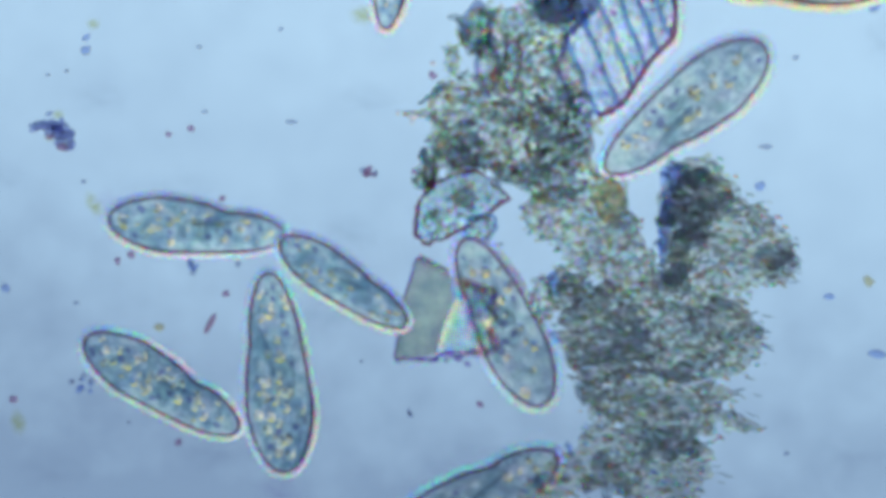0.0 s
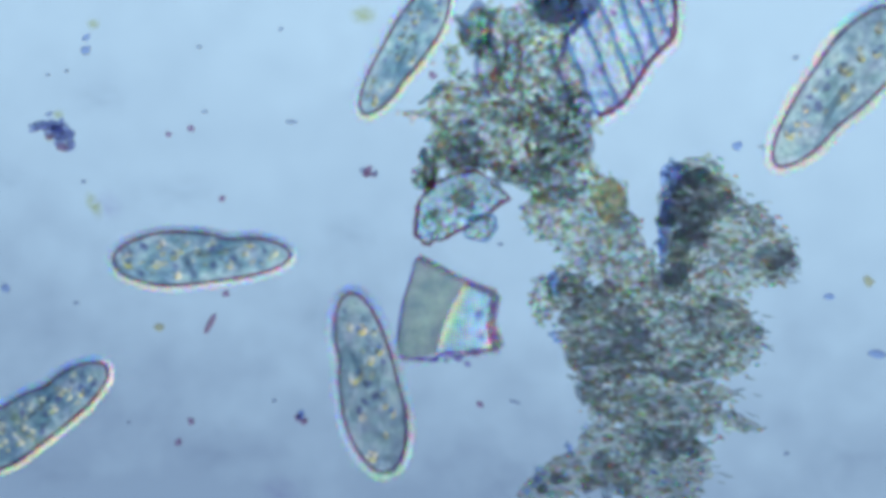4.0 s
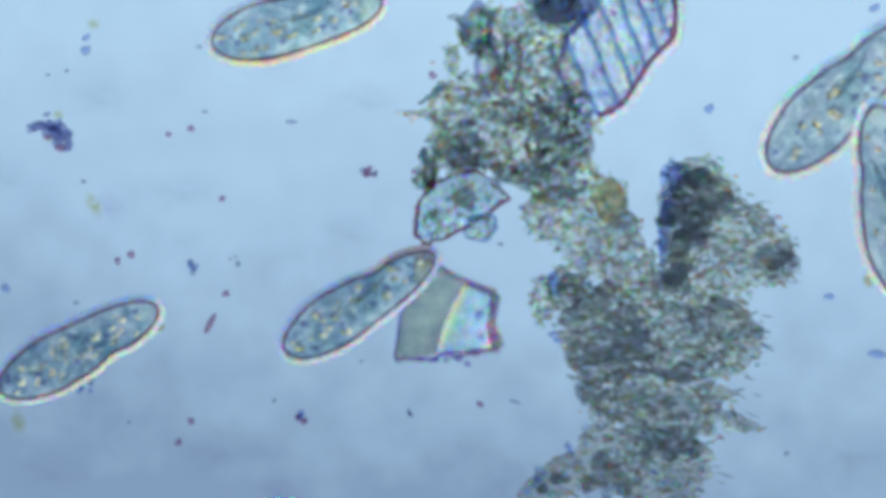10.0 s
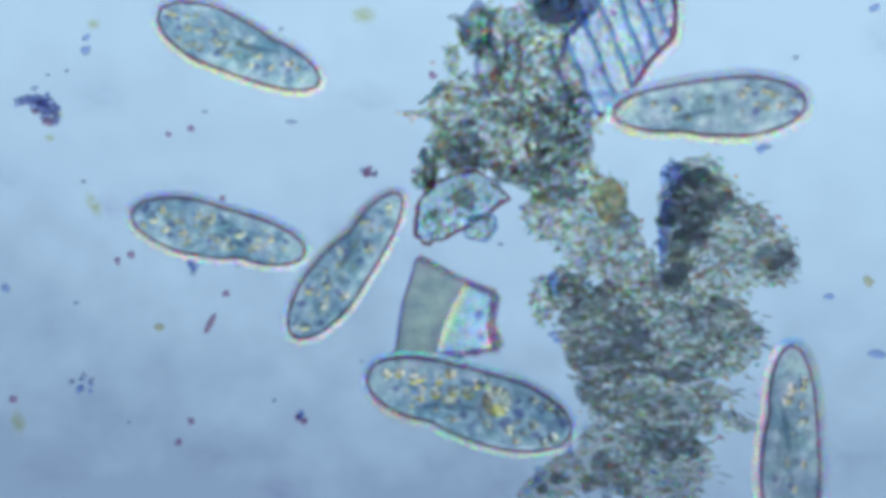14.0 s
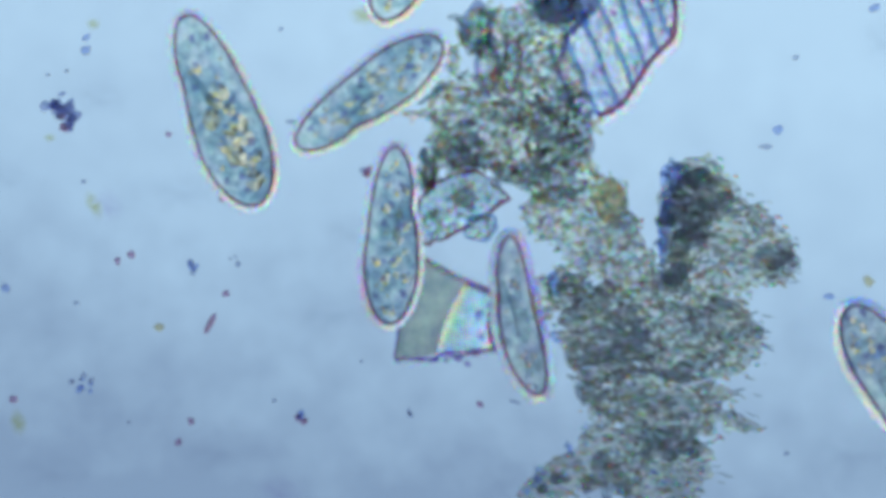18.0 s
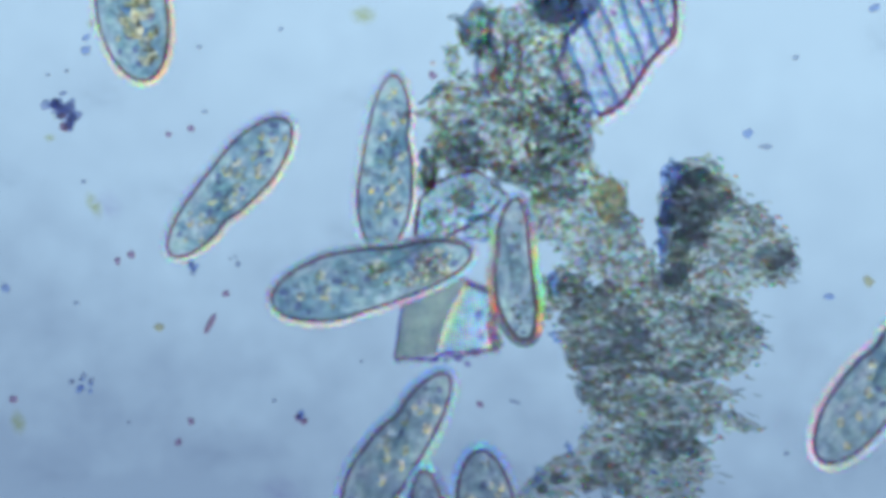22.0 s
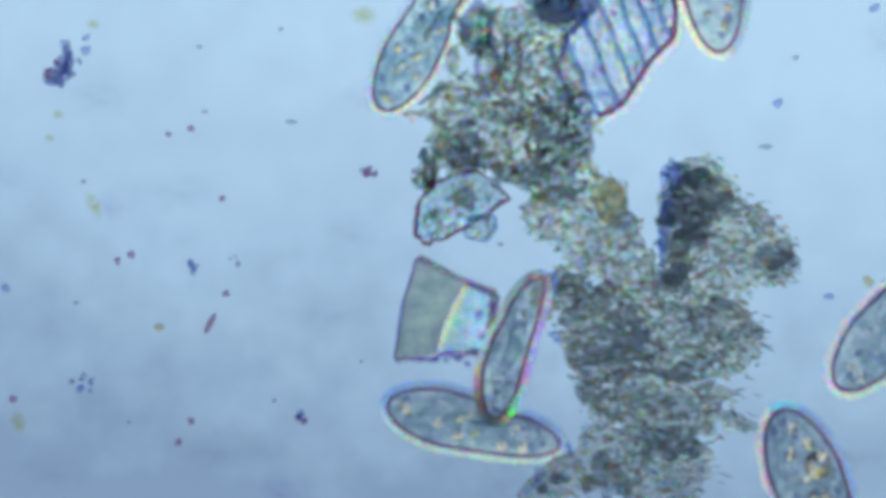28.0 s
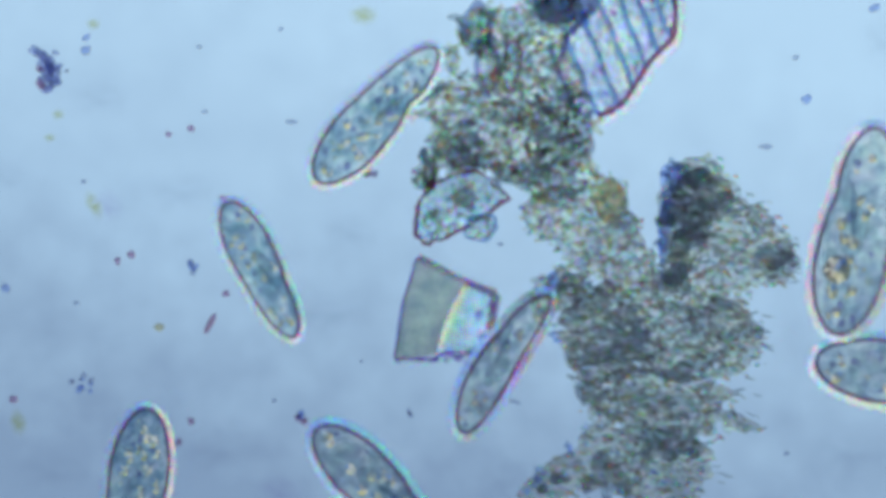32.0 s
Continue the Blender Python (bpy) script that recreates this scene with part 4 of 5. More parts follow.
def swim(length, z, rows):
    """Rows of seconds and the places of a cell's blunt and slim ends, made into poses. Where it shows shorter than it is, it tilts;
    a sixth number spins it about its length.
    Before its first and after its last row, and across long rests (None), it waits outside the field."""
    def one(t, ax, ay, bx, by, spin=0):
        a, b = at(ax, ay, z), at(bx, by, z)
        c, d = (a + b) / 2, b - a
        k = min(1.0, d.length * 1000 / length)
        tilt = math.degrees(math.acos(max(0.72, k))) if k < 0.94 else 0.0
        return [t, c, math.degrees(math.atan2(d.y, d.x)), tilt, spin]

    def away(row, t):
        c = row[1].copy()
        gaps = {"l": c.x + 0.784, "r": 0.784 - c.x, "t": 0.441 - c.y, "b": c.y + 0.441}
        side = min(gaps, key=gaps.get)
        c += {"l": Vector((-1, 0, 0)), "r": Vector((1, 0, 0)), "t": Vector((0, 1, 0)), "b": Vector((0, -1, 0))}[side] * (max(gaps[side], 0) + length / 1000 * 0.62)
        return [t, c, row[2], 0.0, row[4]]
    spans, cur = [], []
    for r in rows:
        if r is None:
            spans.append(cur)
            cur = []
        else:
            cur.append(one(*r))
    spans.append(cur)
    keys = []
    for s in spans:
        first, last = s[0], s[-1]
        if first[0] > 0:
            keys.append(away(first, max(first[0] - 0.6, keys[-1][0] + 0.3 if keys else 0)))
        keys += s
        if last[0] < 32:
            keys.append(away(last, min(last[0] + 0.6, 32)))
    if keys[0][0] > 0:
        keys.insert(0, [0, *keys[0][1:]])
    if keys[-1][0] < 32:
        keys.append([32, *keys[-1][1:]])
    full = [keys[0]]
    for k in keys[1:]:
        p = full[-1]
        turn = (k[2] - p[2] + 180) % 360 - 180
        n = max(1, math.ceil((abs(turn) + abs(k[4] - p[4])) / 75))
        for j in range(1, n):
            f = j / n
            full.append([p[0] + (k[0] - p[0]) * f, p[1].lerp(k[1], f), p[2] + turn * f, p[3] + (k[3] - p[3]) * f, p[4] + (k[4] - p[4]) * f])
        full.append([k[0], k[1], p[2] + turn, k[3], k[4]])
    return [(t, pose(*c, spin, tilt, turn)) for t, c, turn, tilt, spin in full]


def motions():
    walk(drifter, [(t, Matrix.Translation(at(x, y, -0.05)) @ Matrix.Rotation(radians(turn), 4, "Z") @ Matrix.Rotation(radians(tilt), 4, "Y")) for t, x, y, turn, tilt in (
        (0, 97, 235, 0, 0), (10, 93, 236, 0, 0), (10.6, 68, 208, -4, 0), (12.5, 64, 203, -4, 0), (14, 71, 190, 0, 5), (16.5, 88, 206, 2, 25), (18, 110, 200, -4, 50), (22, 111, 199, -6, 50),
        (24, 101, 204, -2, 45), (25, 123, 201, -25, 55), (25.5, 90, 143, -65, 25), (27.5, 89, 117, -72, 20), (28, 108, 118, -88, 15), (28.6, 86, 102, -80, 15), (30, 92, 99, -74, 20), (32, 81, 123, -45, 10))])
    walk(wanderer, [(t, pose(*at(x, y, 0.02), 0, 0, 20)) for t, x, y in (
        (0, 1345, 330), (3, 1330, 300), (6, 1258, 138), (8, 1302, 55), (9, 1265, 88), (10, 1255, 193), (11, 1325, 266), (12.5, 1332, 275), (17, 1380, 230), (25, 1297, 240), (28, 1376, 183), (30, 1427, 173), (32, 1427, 176))])
    a = paramecium(318, 100, 1, 0.32, 0.22, label="blue-green translucent paramecium with a notched flank")
    walk(a, swim(318, 0.0, [
        (0, 190, 388, 508, 418), (0.5, 193, 405, 513, 425), (1, 195, 430, 512, 430), (2, 195, 447, 513, 437), (3, 191, 455, 510, 441), (3.5, 193, 458, 512, 447), (5.5, 215, 475, 534, 460), (6, 221, 482, 537, 463),
        (7, 245, 497, 561, 478), (7.5, 268, 512, 586, 494), (8, 310, 535, 624, 510), (8.5, 343, 553, 655, 508), (9, 399, 582, 702, 503), (9.5, 458, 600, 740, 474), (10, 507, 622, 766, 453), (10.5, 525, 637, 761, 446),
        (11, 513, 660, 730, 433), (11.5, 473, 661, 664, 415), (12, 480, 635, 682, 398), (12.5, 497, 622, 690, 373), (13, 502, 608, 698, 368), (13.5, 510, 591, 702, 352), (14, 521, 594, 706, 346), (14.5, 537, 579, 716, 328),
        (15.4, 613, 600, 734, 312), (15.6, 627, 598, 732, 307, 180), (16.5, 686, 576, 697, 272, 180), (17, 690, 575, 697, 268, 180), (18, 688, 572, 700, 262, 180), (19, 688, 566, 706, 260, 180), (20, 695, 543, 702, 237, 180), (20.5, 672, 495, 700, 212, 180), (21, 652, 487, 708, 197, 180),
        (22, 673, 441, 697, 140, 180), (22.5, 688, 420, 697, 121, 180), (23, 690, 409, 693, 105, 180), (24, 692, 382, 697, 78, 180), (25, 678, 354, 712, 48, 180), (25.5, 668, 335, 722, 38, 180), (26.5, 664, 280, 770, 5, 180), (27.5, 672, 228, 815, -50, 180),
        (28, 675, 192, 825, -80, 180), (29, 708, 172, 800, -130, 180), (29.5, 722, 165, 800, -135, 180), (30, 694, 163, 775, -135, 180), (30.5, 665, 212, 800, -60, 180), (31, 563, 292, 772, 66, 180), (31.5, 560, 310, 772, 84, 180), (32, 562, 318, 770, 88, 180)]))
    b = paramecium(318, 100, 2, 0.22, 0.22, food=20, dark=6, label="dark blue-grey translucent paramecium packed with granules")
    walk(b, swim(318, 0.02, [
        (0, 150, 600, 422, 762), (0.5, 164, 637, 440, 794), (0.8, 185, 690, 467, 813), (1, 203, 712, 487, 830), (1.2, 220, 730, 510, 836), (1.5, 255, 772, 552, 855), (1.8, 127, 713, 418, 825), (2, 30, 718, 343, 778),
        (2.2, 10, 742, 325, 724), (2.5, 30, 743, 349, 695), (2.8, 42, 743, 361, 702), (3, 60, 742, 373, 702), (3.2, 79, 738, 388, 694), (3.5, -30, 815, 233, 645), (4.4, -88, 840, 194, 641), (4.6, -90, 837, 190, 638, 180), (5.5, -66, 790, 206, 612, 180),
        (5.8, -30, 785, 228, 597, 180), (6, -10, 780, 238, 578, 180), (6.2, 0, 758, 252, 561, 180), (6.5, 12, 737, 267, 540, 180), (7, 22, 712, 293, 545, 180), (8, 15, 712, 287, 547, 180), (9, 5, 708, 277, 548, 180), (10, 2, 692, 277, 545, 180), (11, -30, 660, 274, 548, 180),
        (11.5, -42, 643, 276, 555, 180), (12, -22, 610, 289, 545, 180), (12.5, 15, 563, 328, 518, 180), (13, 70, 510, 382, 500, 180), (13.5, 143, 440, 452, 476, 180), (14, 237, 378, 536, 447, 180), (14.2, 276, 343, 564, 440, 180), (14.5, 312, 325, 594, 434, 180),
        (15.4, 440, 246, 566, 496, 180), (15.6, 464, 229, 547, 488, 360), (16.5, 591, 127, 425, 379, 360), (16.8, 640, 155, 355, 270, 360), (17, 621, 178, 320, 236, 360), (17.2, 600, 191, 291, 182, 360), (17.5, 564, 212, 261, 121, 360), (17.8, 685, 208, 391, 110, 360), (18, 775, 76, 532, 255, 360),
        (18.2, 791, 15, 643, 243, 360), (18.5, 764, 22, 622, 279, 360), (18.8, 773, 70, 591, 312, 360), (19, 760, 98, 571, 348, 360), (19.2, 767, 85, 570, 318, 360), (19.5, 825, -20, 600, 170, 360), (19.8, 795, 39, 512, 70, 360), (20, 788, 72, 492, 32, 360),
        (20.2, 822, 15, 552, 121, 360), (20.5, 795, 5, 637, 227, 360), (20.8, 782, 10, 622, 258, 360), (21, 755, 42, 558, 284, 360), (21.2, 707, 85, 497, 312, 360), (21.5, 625, 143, 416, 373, 360), (21.8, 555, 191, 343, 419, 360), (22, 508, 215, 303, 450, 360),
        (22.2, 464, 249, 255, 479, 360), (22.5, 449, 191, 297, 461, 360), (22.6, 434, 67, 418, 364, 360), (22.7, 352, -20, 503, 234, 360), (22.8, 227, -15, 516, 76, 360), (22.9, 193, 55, 440, -110, 360), (23, 245, 118, 320, -180, 360), (23.1, 315, 127, 270, -180, 360),
        (23.2, 415, 158, 215, -75, 360), (23.3, 491, 191, 246, 0, 360), (23.5, 525, 230, 282, 36, 360), (23.8, 443, 182, 190, 0, 360), (24, 382, 132, 112, -35, 360), (24.2, 318, 97, 60, -70, 360), (24.5, 218, 45, -40, -130, 360), (24.8, 100, 0, -150, -190, 360),
        (25, 80, -10, -160, -210, 360), (25.2, 255, 115, 80, -140, 360), (25.5, 334, 182, 24, 252, 360), (25.8, 300, 300, 0, 420, 360), (26.3, 60, 480, -240, 560, 360), (26.8, -300, 560, -600, 620, 360)]))
    c = paramecium(358, 122, 3, 0.34, 0.10, food=22)
    walk(c, swim(358, 0.03, [(0, 505, 838, 475, 482), (0.2, 452, 804, 565, 464), (0.5, 479, 716, 579, 370), (0.8, 573, 552, 534, 203), (1, 562, 412, 446, 73), (1.2, 495, 250, 365, -85), (1.5, 395, 50, 285, -290)]))
    d = paramecium(268, 80, 4, 0.25, 0.15, food=8, dark=5, label="small slim blue-green translucent paramecium")
    walk(d, swim(268, 0.05, [
        (0, 500, 428, 716, 573), (0.2, 546, 349, 685, 585), (0.5, 600, 256, 682, 519), (0.8, 610, 150, 695, 412), (1, 610, 90, 674, 358), (1.2, 640, 161, 673, 428), (1.5, 540, 182, 710, 400), (1.8, 473, 100, 658, 312), (2, 462, 66, 640, 287),
        (2.2, 491, 243, 743, 340), (2.5, 494, 394, 698, 209), (2.8, 412, 334, 676, 273), (3, 421, 272, 680, 367), (3.2, 607, 182, 607, 449), (3.5, 728, 112, 573, 343), (4.2, 800, -60, 660, 170), (5.0, 790, -140, 690, 90), (5.5, 735, -175, 652, 75),
        (5.8, 860, -60, 620, -30), (6, 880, -38, 650, -38), (7.2, 760, -200, 650, 10), (7.5, 740, -220, 655, 25), None,
        (29.5, 690, -255, 680, 5), (29.8, 655, -190, 645, 76), (30, 640, -142, 620, 124), (30.2, 610, -100, 597, 167), (30.5, 555, -37, 570, 228), (30.8, 525, 45, 552, 306), (31, 493, 91, 508, 357), (31.2, 464, 150, 485, 408), (31.5, 434, 225, 497, 481), (31.8, 404, 303, 503, 548), (32, 400, 358, 522, 598)]))
    e = paramecium(275, 78, 5, 0.3, 0.2, food=9, label="small slim pale paramecium near the edge of the field")
    walk(e, swim(275, 0.06, [(0, 715, -220, 682, 52), (0.2, 640, -170, 740, 80), (0.5, 819, -12, 546, -3), (0.8, 705, -115, 549, 115), (1, 795, -90, 546, 20), (1.2, 960, -60, 745, -10)]))
    f = paramecium(368, 128, 6, 0.34, 0.16, food=18, grey=True)
    walk(f, swim(368, -0.19, [
        (0, 1358, 78, 1068, 306), (0.5, 1300, 82, 1063, 330), (0.8, 1438, 30, 1104, 215), (1, 1462, 62, 1100, 205), (1.2, 1450, 80, 1086, 212), (1.5, 1353, 45, 1089, 312), (1.8, 1286, 67, 1100, 364), (2, 1228, 82, 1128, 420),
        (2.2, 1219, 106, 1098, 400), (2.5, 1283, 61, 1082, 364), (2.8, 1353, 70, 1075, 312), (3, 1356, 88, 1055, 312), (3.2, 1344, 95, 1068, 312), (3.5, 1425, 55, 1101, 243), (4.3, 1600, 0, 1520, 340), (5, 1400, 190, 1740, 330), (5.5, 1265, 237, 1630, 235),
        (5.8, 1372, 160, 1680, 365), (6, 1365, 52, 1595, 362), (6.2, 1440, -30, 1353, 334), (6.5, 1530, -10, 1222, 206), (6.8, 1507, 76, 1131, 152), (7, 1452, 62, 1098, 212), (7.2, 1374, 67, 1078, 297), (7.5, 1422, 70, 1080, 249),
        (7.8, 1440, 118, 1080, 227), (8, 1395, 108, 1065, 298), (8.2, 1372, 100, 1066, 312), (8.5, 1388, 104, 1064, 297), (8.8, 1462, 197, 1090, 167), (9, 1497, 222, 1126, 175), (9.2, 1474, 332, 1250, 42), (9.5, 1383, 270, 1280, -85),
        (9.8, 1395, 390, 1501, 45), (10, 1362, 300, 1620, 40), (10.2, 1389, 255, 1690, 60), (10.5, 1510, 140, 1870, 60)]))
    g = paramecium(342, 110, 7, 0.30, 0.16, grey=True)
    walk(g, swim(342, 0.07, [
        (12.5, 1840, 220, 1520, 290), (12.8, 1650, 240, 1325, 330), (13, 1620, 240, 1285, 318), (13.2, 1660, 210, 1335, 303), (13.5, 1572, 243, 1231, 237), (13.8, 1447, 212, 1107, 188), (14, 1422, 182, 1090, 200), (14.2, 1486, 136, 1146, 218),
        (14.5, 1425, 136, 1095, 227), (15.5, 1350, 40, 1110, 270), (16.5, 1275, -20, 1132, 297), (16.8, 1277, -80, 1246, 240), (17, 1245, -60, 1333, 280), (17.2, 1258, 60, 1392, 352), (17.5, 1350, 225, 1531, 505), (17.8, 1442, 408, 1635, 690),
        (18, 1500, 540, 1680, 840), (18.2, 1565, 680, 1760, 960), (18.5, 1440, 580, 1740, 760), (18.8, 1525, 640, 1830, 800)]))
    h = paramecium(335, 116, 8, 0.22, 0.16, grey=True, food=16)
    walk(h, swim(335, -0.18, [
        (0, 962, 716, 822, 425), (0.2, 957, 795, 880, 464), (0.5, 925, 800, 919, 470), (0.8, 731, 813, 985, 640), (1, 717, 727, 1045, 755), (1.2, 724, 675, 1035, 775), (1.5, 682, 640, 960, 810), (1.8, 640, 552, 807, 845), (2, 685, 545, 632, 874),
        (2.2, 695, 661, 525, 950), (2.5, 722, 850, 430, 960), (2.8, 822, 775, 500, 845), (3, 808, 858, 598, 594), (3.2, 700, 782, 614, 466), (3.5, 672, 740, 573, 420), (4.2, 700, 900, 650, 580), (5, 790, 1080, 770, 760), (5.5, 822, 1145, 800, 818), (5.65, 780, 1050, 600, 800),
        (5.8, 620, 960, 310, 890), (6, 600, 910, 265, 915), (7, 590, 914, 258, 914), (8, 550, 928, 215, 928), (8.5, 260, 1080, 90, 870), (9, 60, 1135, 48, 801), (9.2, 60, 1085, 85, 756), (9.5, 100, 1160, 320, 920), (10.2, 270, 935, 590, 890),
        (10.5, 255, 960, 545, 800), (10.8, 262, 925, 554, 775), (11, 165, 908, 500, 912), (11.2, 190, 826, 450, 1020), (11.5, 148, 726, 300, 1020), (11.8, 224, 725, 285, 1050), (12, 216, 748, 240, 1080), (12.2, 210, 793, 230, 1120), (12.5, 193, 860, 210, 1190)]))
    i = paramecium(338, 120, 9, 0.25, 0.2, grey=True)
    walk(i, swim(338, 0.02, [(0, 690, 975, 990, 805), (0.5, 680, 970, 975, 808), (1, 645, 975, 938, 808), (2, 635, 968, 928, 790), (2.5, 630, 972, 922, 800), (3, 555, 945, 885, 872), (3.5, 540, 925, 865, 838)]))
    j = paramecium(360, 120, 10, 0.25, 0.2, grey=True)
    walk(j, swim(360, 0.04, [(2.2, 1437, 835, 1795, 800), (2.5, 1232, 868, 1590, 830), (2.8, 1170, 900, 1520, 845), (3, 1120, 960, 1450, 855)]))
    k = paramecium(338, 112, 11, 0.25, 0.16, grey=True)
    walk(k, swim(338, 0.12, [
        (6.8, 1180, 1190, 1235, 865), (7, 1190, 1180, 1238, 848), (7.2, 1300, 1150, 1305, 815), (7.5, 1380, 1090, 1352, 752), (7.8, 1390, 1020, 1382, 684), (8, 1400, 970, 1385, 634), (8.2, 1442, 880, 1375, 557), (8.5, 1482, 810, 1320, 519), (8.8, 1549, 838, 1378, 544),
        (9, 1484, 852, 1482, 518), (9.2, 1495, 808, 1510, 475), (9.5, 1534, 712, 1522, 380), (9.8, 1570, 610, 1550, 275), (10, 1600, 520, 1550, 190), (10.2, 1650, 430, 1610, 110)]))
    m = paramecium(322, 100, 12, 0.28, 0.2, grey=True)
    walk(m, swim(322, 0.06, [(6.2, 1500, -230, 1510, 90), (6.5, 1590, -115, 1550, 200), (6.8, 1600, 20, 1520, 335), (7, 1570, 135, 1505, 449), (7.2, 1556, 260, 1450, 560), (7.5, 1540, 405, 1388, 700), (7.8, 1462, 520, 1494, 838), (8, 1502, 635, 1540, 950), (8.2, 1525, 742, 1560, 1060)]))
    n = paramecium(330, 96, 13, 0.28, 0.2, grey=True)
    walk(n, swim(330, 0.04, [(7.8, 1350, -215, 1440, 107), (8, 1352, -105, 1514, 184), (8.2, 1405, -30, 1585, 250), (8.5, 1515, 112, 1690, 395)]))
    o = paramecium(352, 108, 14, 0.25, 0.16, grey=True, food=16)
    walk(o, swim(352, 0.14, [
        (11.8, 1420, 1140, 1285, 815), (12, 1420, 1125, 1300, 796), (12.2, 1380, 1120, 1315, 773), (12.5, 1330, 1075, 1362, 726), (12.8, 1330, 1030, 1382, 681), (13, 1338, 1018, 1382, 670), (13.2, 1350, 1008, 1390, 659), (13.5, 1380, 985, 1404, 635),
        (13.8, 1390, 970, 1404, 620), (14, 1398, 965, 1402, 613), (14.5, 1405, 950, 1414, 598), (15.5, 1410, 945, 1440, 595), (16.5, 1395, 945, 1482, 603), (16.8, 1310, 955, 1530, 680), (17, 1300, 915, 1562, 682), (17.2, 1325, 925, 1610, 720), (17.5, 1290, 950, 1590, 770)]))
    p = paramecium(362, 130, 15, 0.30, 0.10, food=18, grains=12, fed=1.6, label="large blue-grey translucent paramecium with round food vacuoles")
    walk(p, swim(362, 0.03, [
        (16.2, 740, 1190, 725, 830), (16.5, 740, 1140, 713, 780), (16.8, 740, 1000, 678, 641), (17, 722, 898, 622, 542), (17.2, 672, 812, 556, 460), (17.5, 591, 640, 452, 282), (17.8, 519, 490, 386, 142), (18, 460, 376, 322, 15), (18.2, 388, 250, 300, -105), (18.5, 303, 85, 240, -270), None,
        (21.7, 240, 20, 170, -340), (22, 258, 144, 188, -210), (22.2, 285, 320, 202, -38), (22.5, 186, 593, 262, 234), (22.6, 165, 684, 260, 330), (22.8, 80, 852, 222, 494), (23, 38, 990, 172, 640), (23.2, -40, 1130, 90, 800)]))
    q = paramecium(285, 70, 16, 0.25, 0.16, bend=0.4, food=10, grey=True, label="slim pale translucent paramecium beside the crystal")
    walk(q, swim(285, 0.13, [
        (16.5, 860, 1120, 845, 840), (16.8, 868, 1030, 882, 748), (17, 850, 968, 890, 688), (17.2, 862, 892, 913, 614), (17.5, 904, 784, 934, 504), (17.8, 943, 694, 893, 417), (18, 948, 699, 895, 420), (18.2, 945, 709, 883, 432), (18.5, 957, 722, 884, 453), (18.8, 900, 865, 965, 598), (19, 882, 876, 975, 613),
        (19.2, 912, 824, 943, 544), (19.5, 940, 722, 910, 440), (19.8, 957, 700, 886, 425), (20, 972, 716, 872, 454), (20.2, 969, 732, 881, 470), (20.5, 968, 780, 938, 505), (20.8, 965, 725, 908, 452), (21, 966, 683, 888, 409), (21.2, 947, 662, 898, 385), (21.5, 934, 640, 904, 368), (21.8, 932, 618, 904, 345), (22, 922, 603, 907, 350),
        (22.2, 943, 655, 898, 379), (22.5, 957, 668, 855, 431), (22.8, 951, 632, 796, 432), (23, 966, 641, 797, 428), (23.2, 958, 678, 890, 417), (23.5, 949, 654, 895, 385), (23.8, 942, 618, 904, 345), (24, 936, 603, 910, 350), (24.2, 930, 605, 907, 352), (24.5, 957, 652, 878, 417), (24.8, 957, 630, 796, 429), (25, 962, 663, 812, 430),
        (25.2, 964, 680, 890, 422), (25.5, 940, 675, 902, 400), (26.5, 925, 690, 925, 415), (27.5, 903, 712, 945, 440), (27.8, 880, 722, 964, 466), (28, 866, 738, 953, 488), (28.2, 849, 720, 955, 562), (28.5, 785, 716, 980, 558), (28.8, 746, 684, 1010, 650), (29, 766, 678, 1030, 700),
        (29.2, 790, 646, 1030, 690), (29.5, 815, 637, 1040, 715), (29.8, 815, 643, 1030, 712), (30, 765, 662, 1030, 715), (30.2, 717, 684, 995, 650), (30.5, 724, 698, 980, 620), (30.8, 790, 648, 1036, 776), (31, 750, 668, 1005, 774), (31.2, 790, 640, 980, 840), (31.5, 778, 650, 992, 834), (31.8, 738, 736, 992, 604), (32, 815, 758, 962, 524)]))
    r = paramecium(362, 118, 17, 0.32, 0.15, food=18)
    walk(r, swim(362, 0.16, [
        (19.2, 420, 1180, 500, 830), (19.5, 370, 1000, 560, 712), (19.8, 418, 880, 640, 600), (20, 463, 820, 702, 538), (20.2, 488, 785, 722, 512), (20.5, 528, 715, 750, 455), (20.8, 553, 660, 835, 430), (21, 556, 620, 852, 432), (21.2, 573, 590, 885, 440), (21.5, 583, 560, 900, 430), (21.8, 553, 555, 890, 438), (22, 488, 535, 828, 448), (22.2, 501, 512, 845, 446), (22.5, 440, 500, 798, 440),
        (22.6, 430, 440, 770, 545), (22.7, 434, 395, 735, 585), (22.8, 434, 334, 661, 612), (22.9, 470, 330, 630, 650), (23, 533, 370, 580, 714), (23.2, 564, 474, 549, 818), (23.5, 645, 316, 468, 634), (23.65, 640, 380, 330, 500), (23.8, 648, 490, 300, 408), (24, 537, 506, 252, 268), (24.2, 445, 452, 200, 172), (24.35, 400, 640, 420, 290),
        (24.5, 325, 756, 588, 498), (24.65, 340, 640, 700, 670), (24.8, 428, 568, 755, 738), (25, 540, 588, 822, 828), (25.2, 614, 650, 850, 910), (25.5, 641, 626, 815, 930), (25.9, 700, 800, 850, 1110)]))
    s = paramecium(322, 104, 18, 0.30, 0.2, food=16, grey=True)
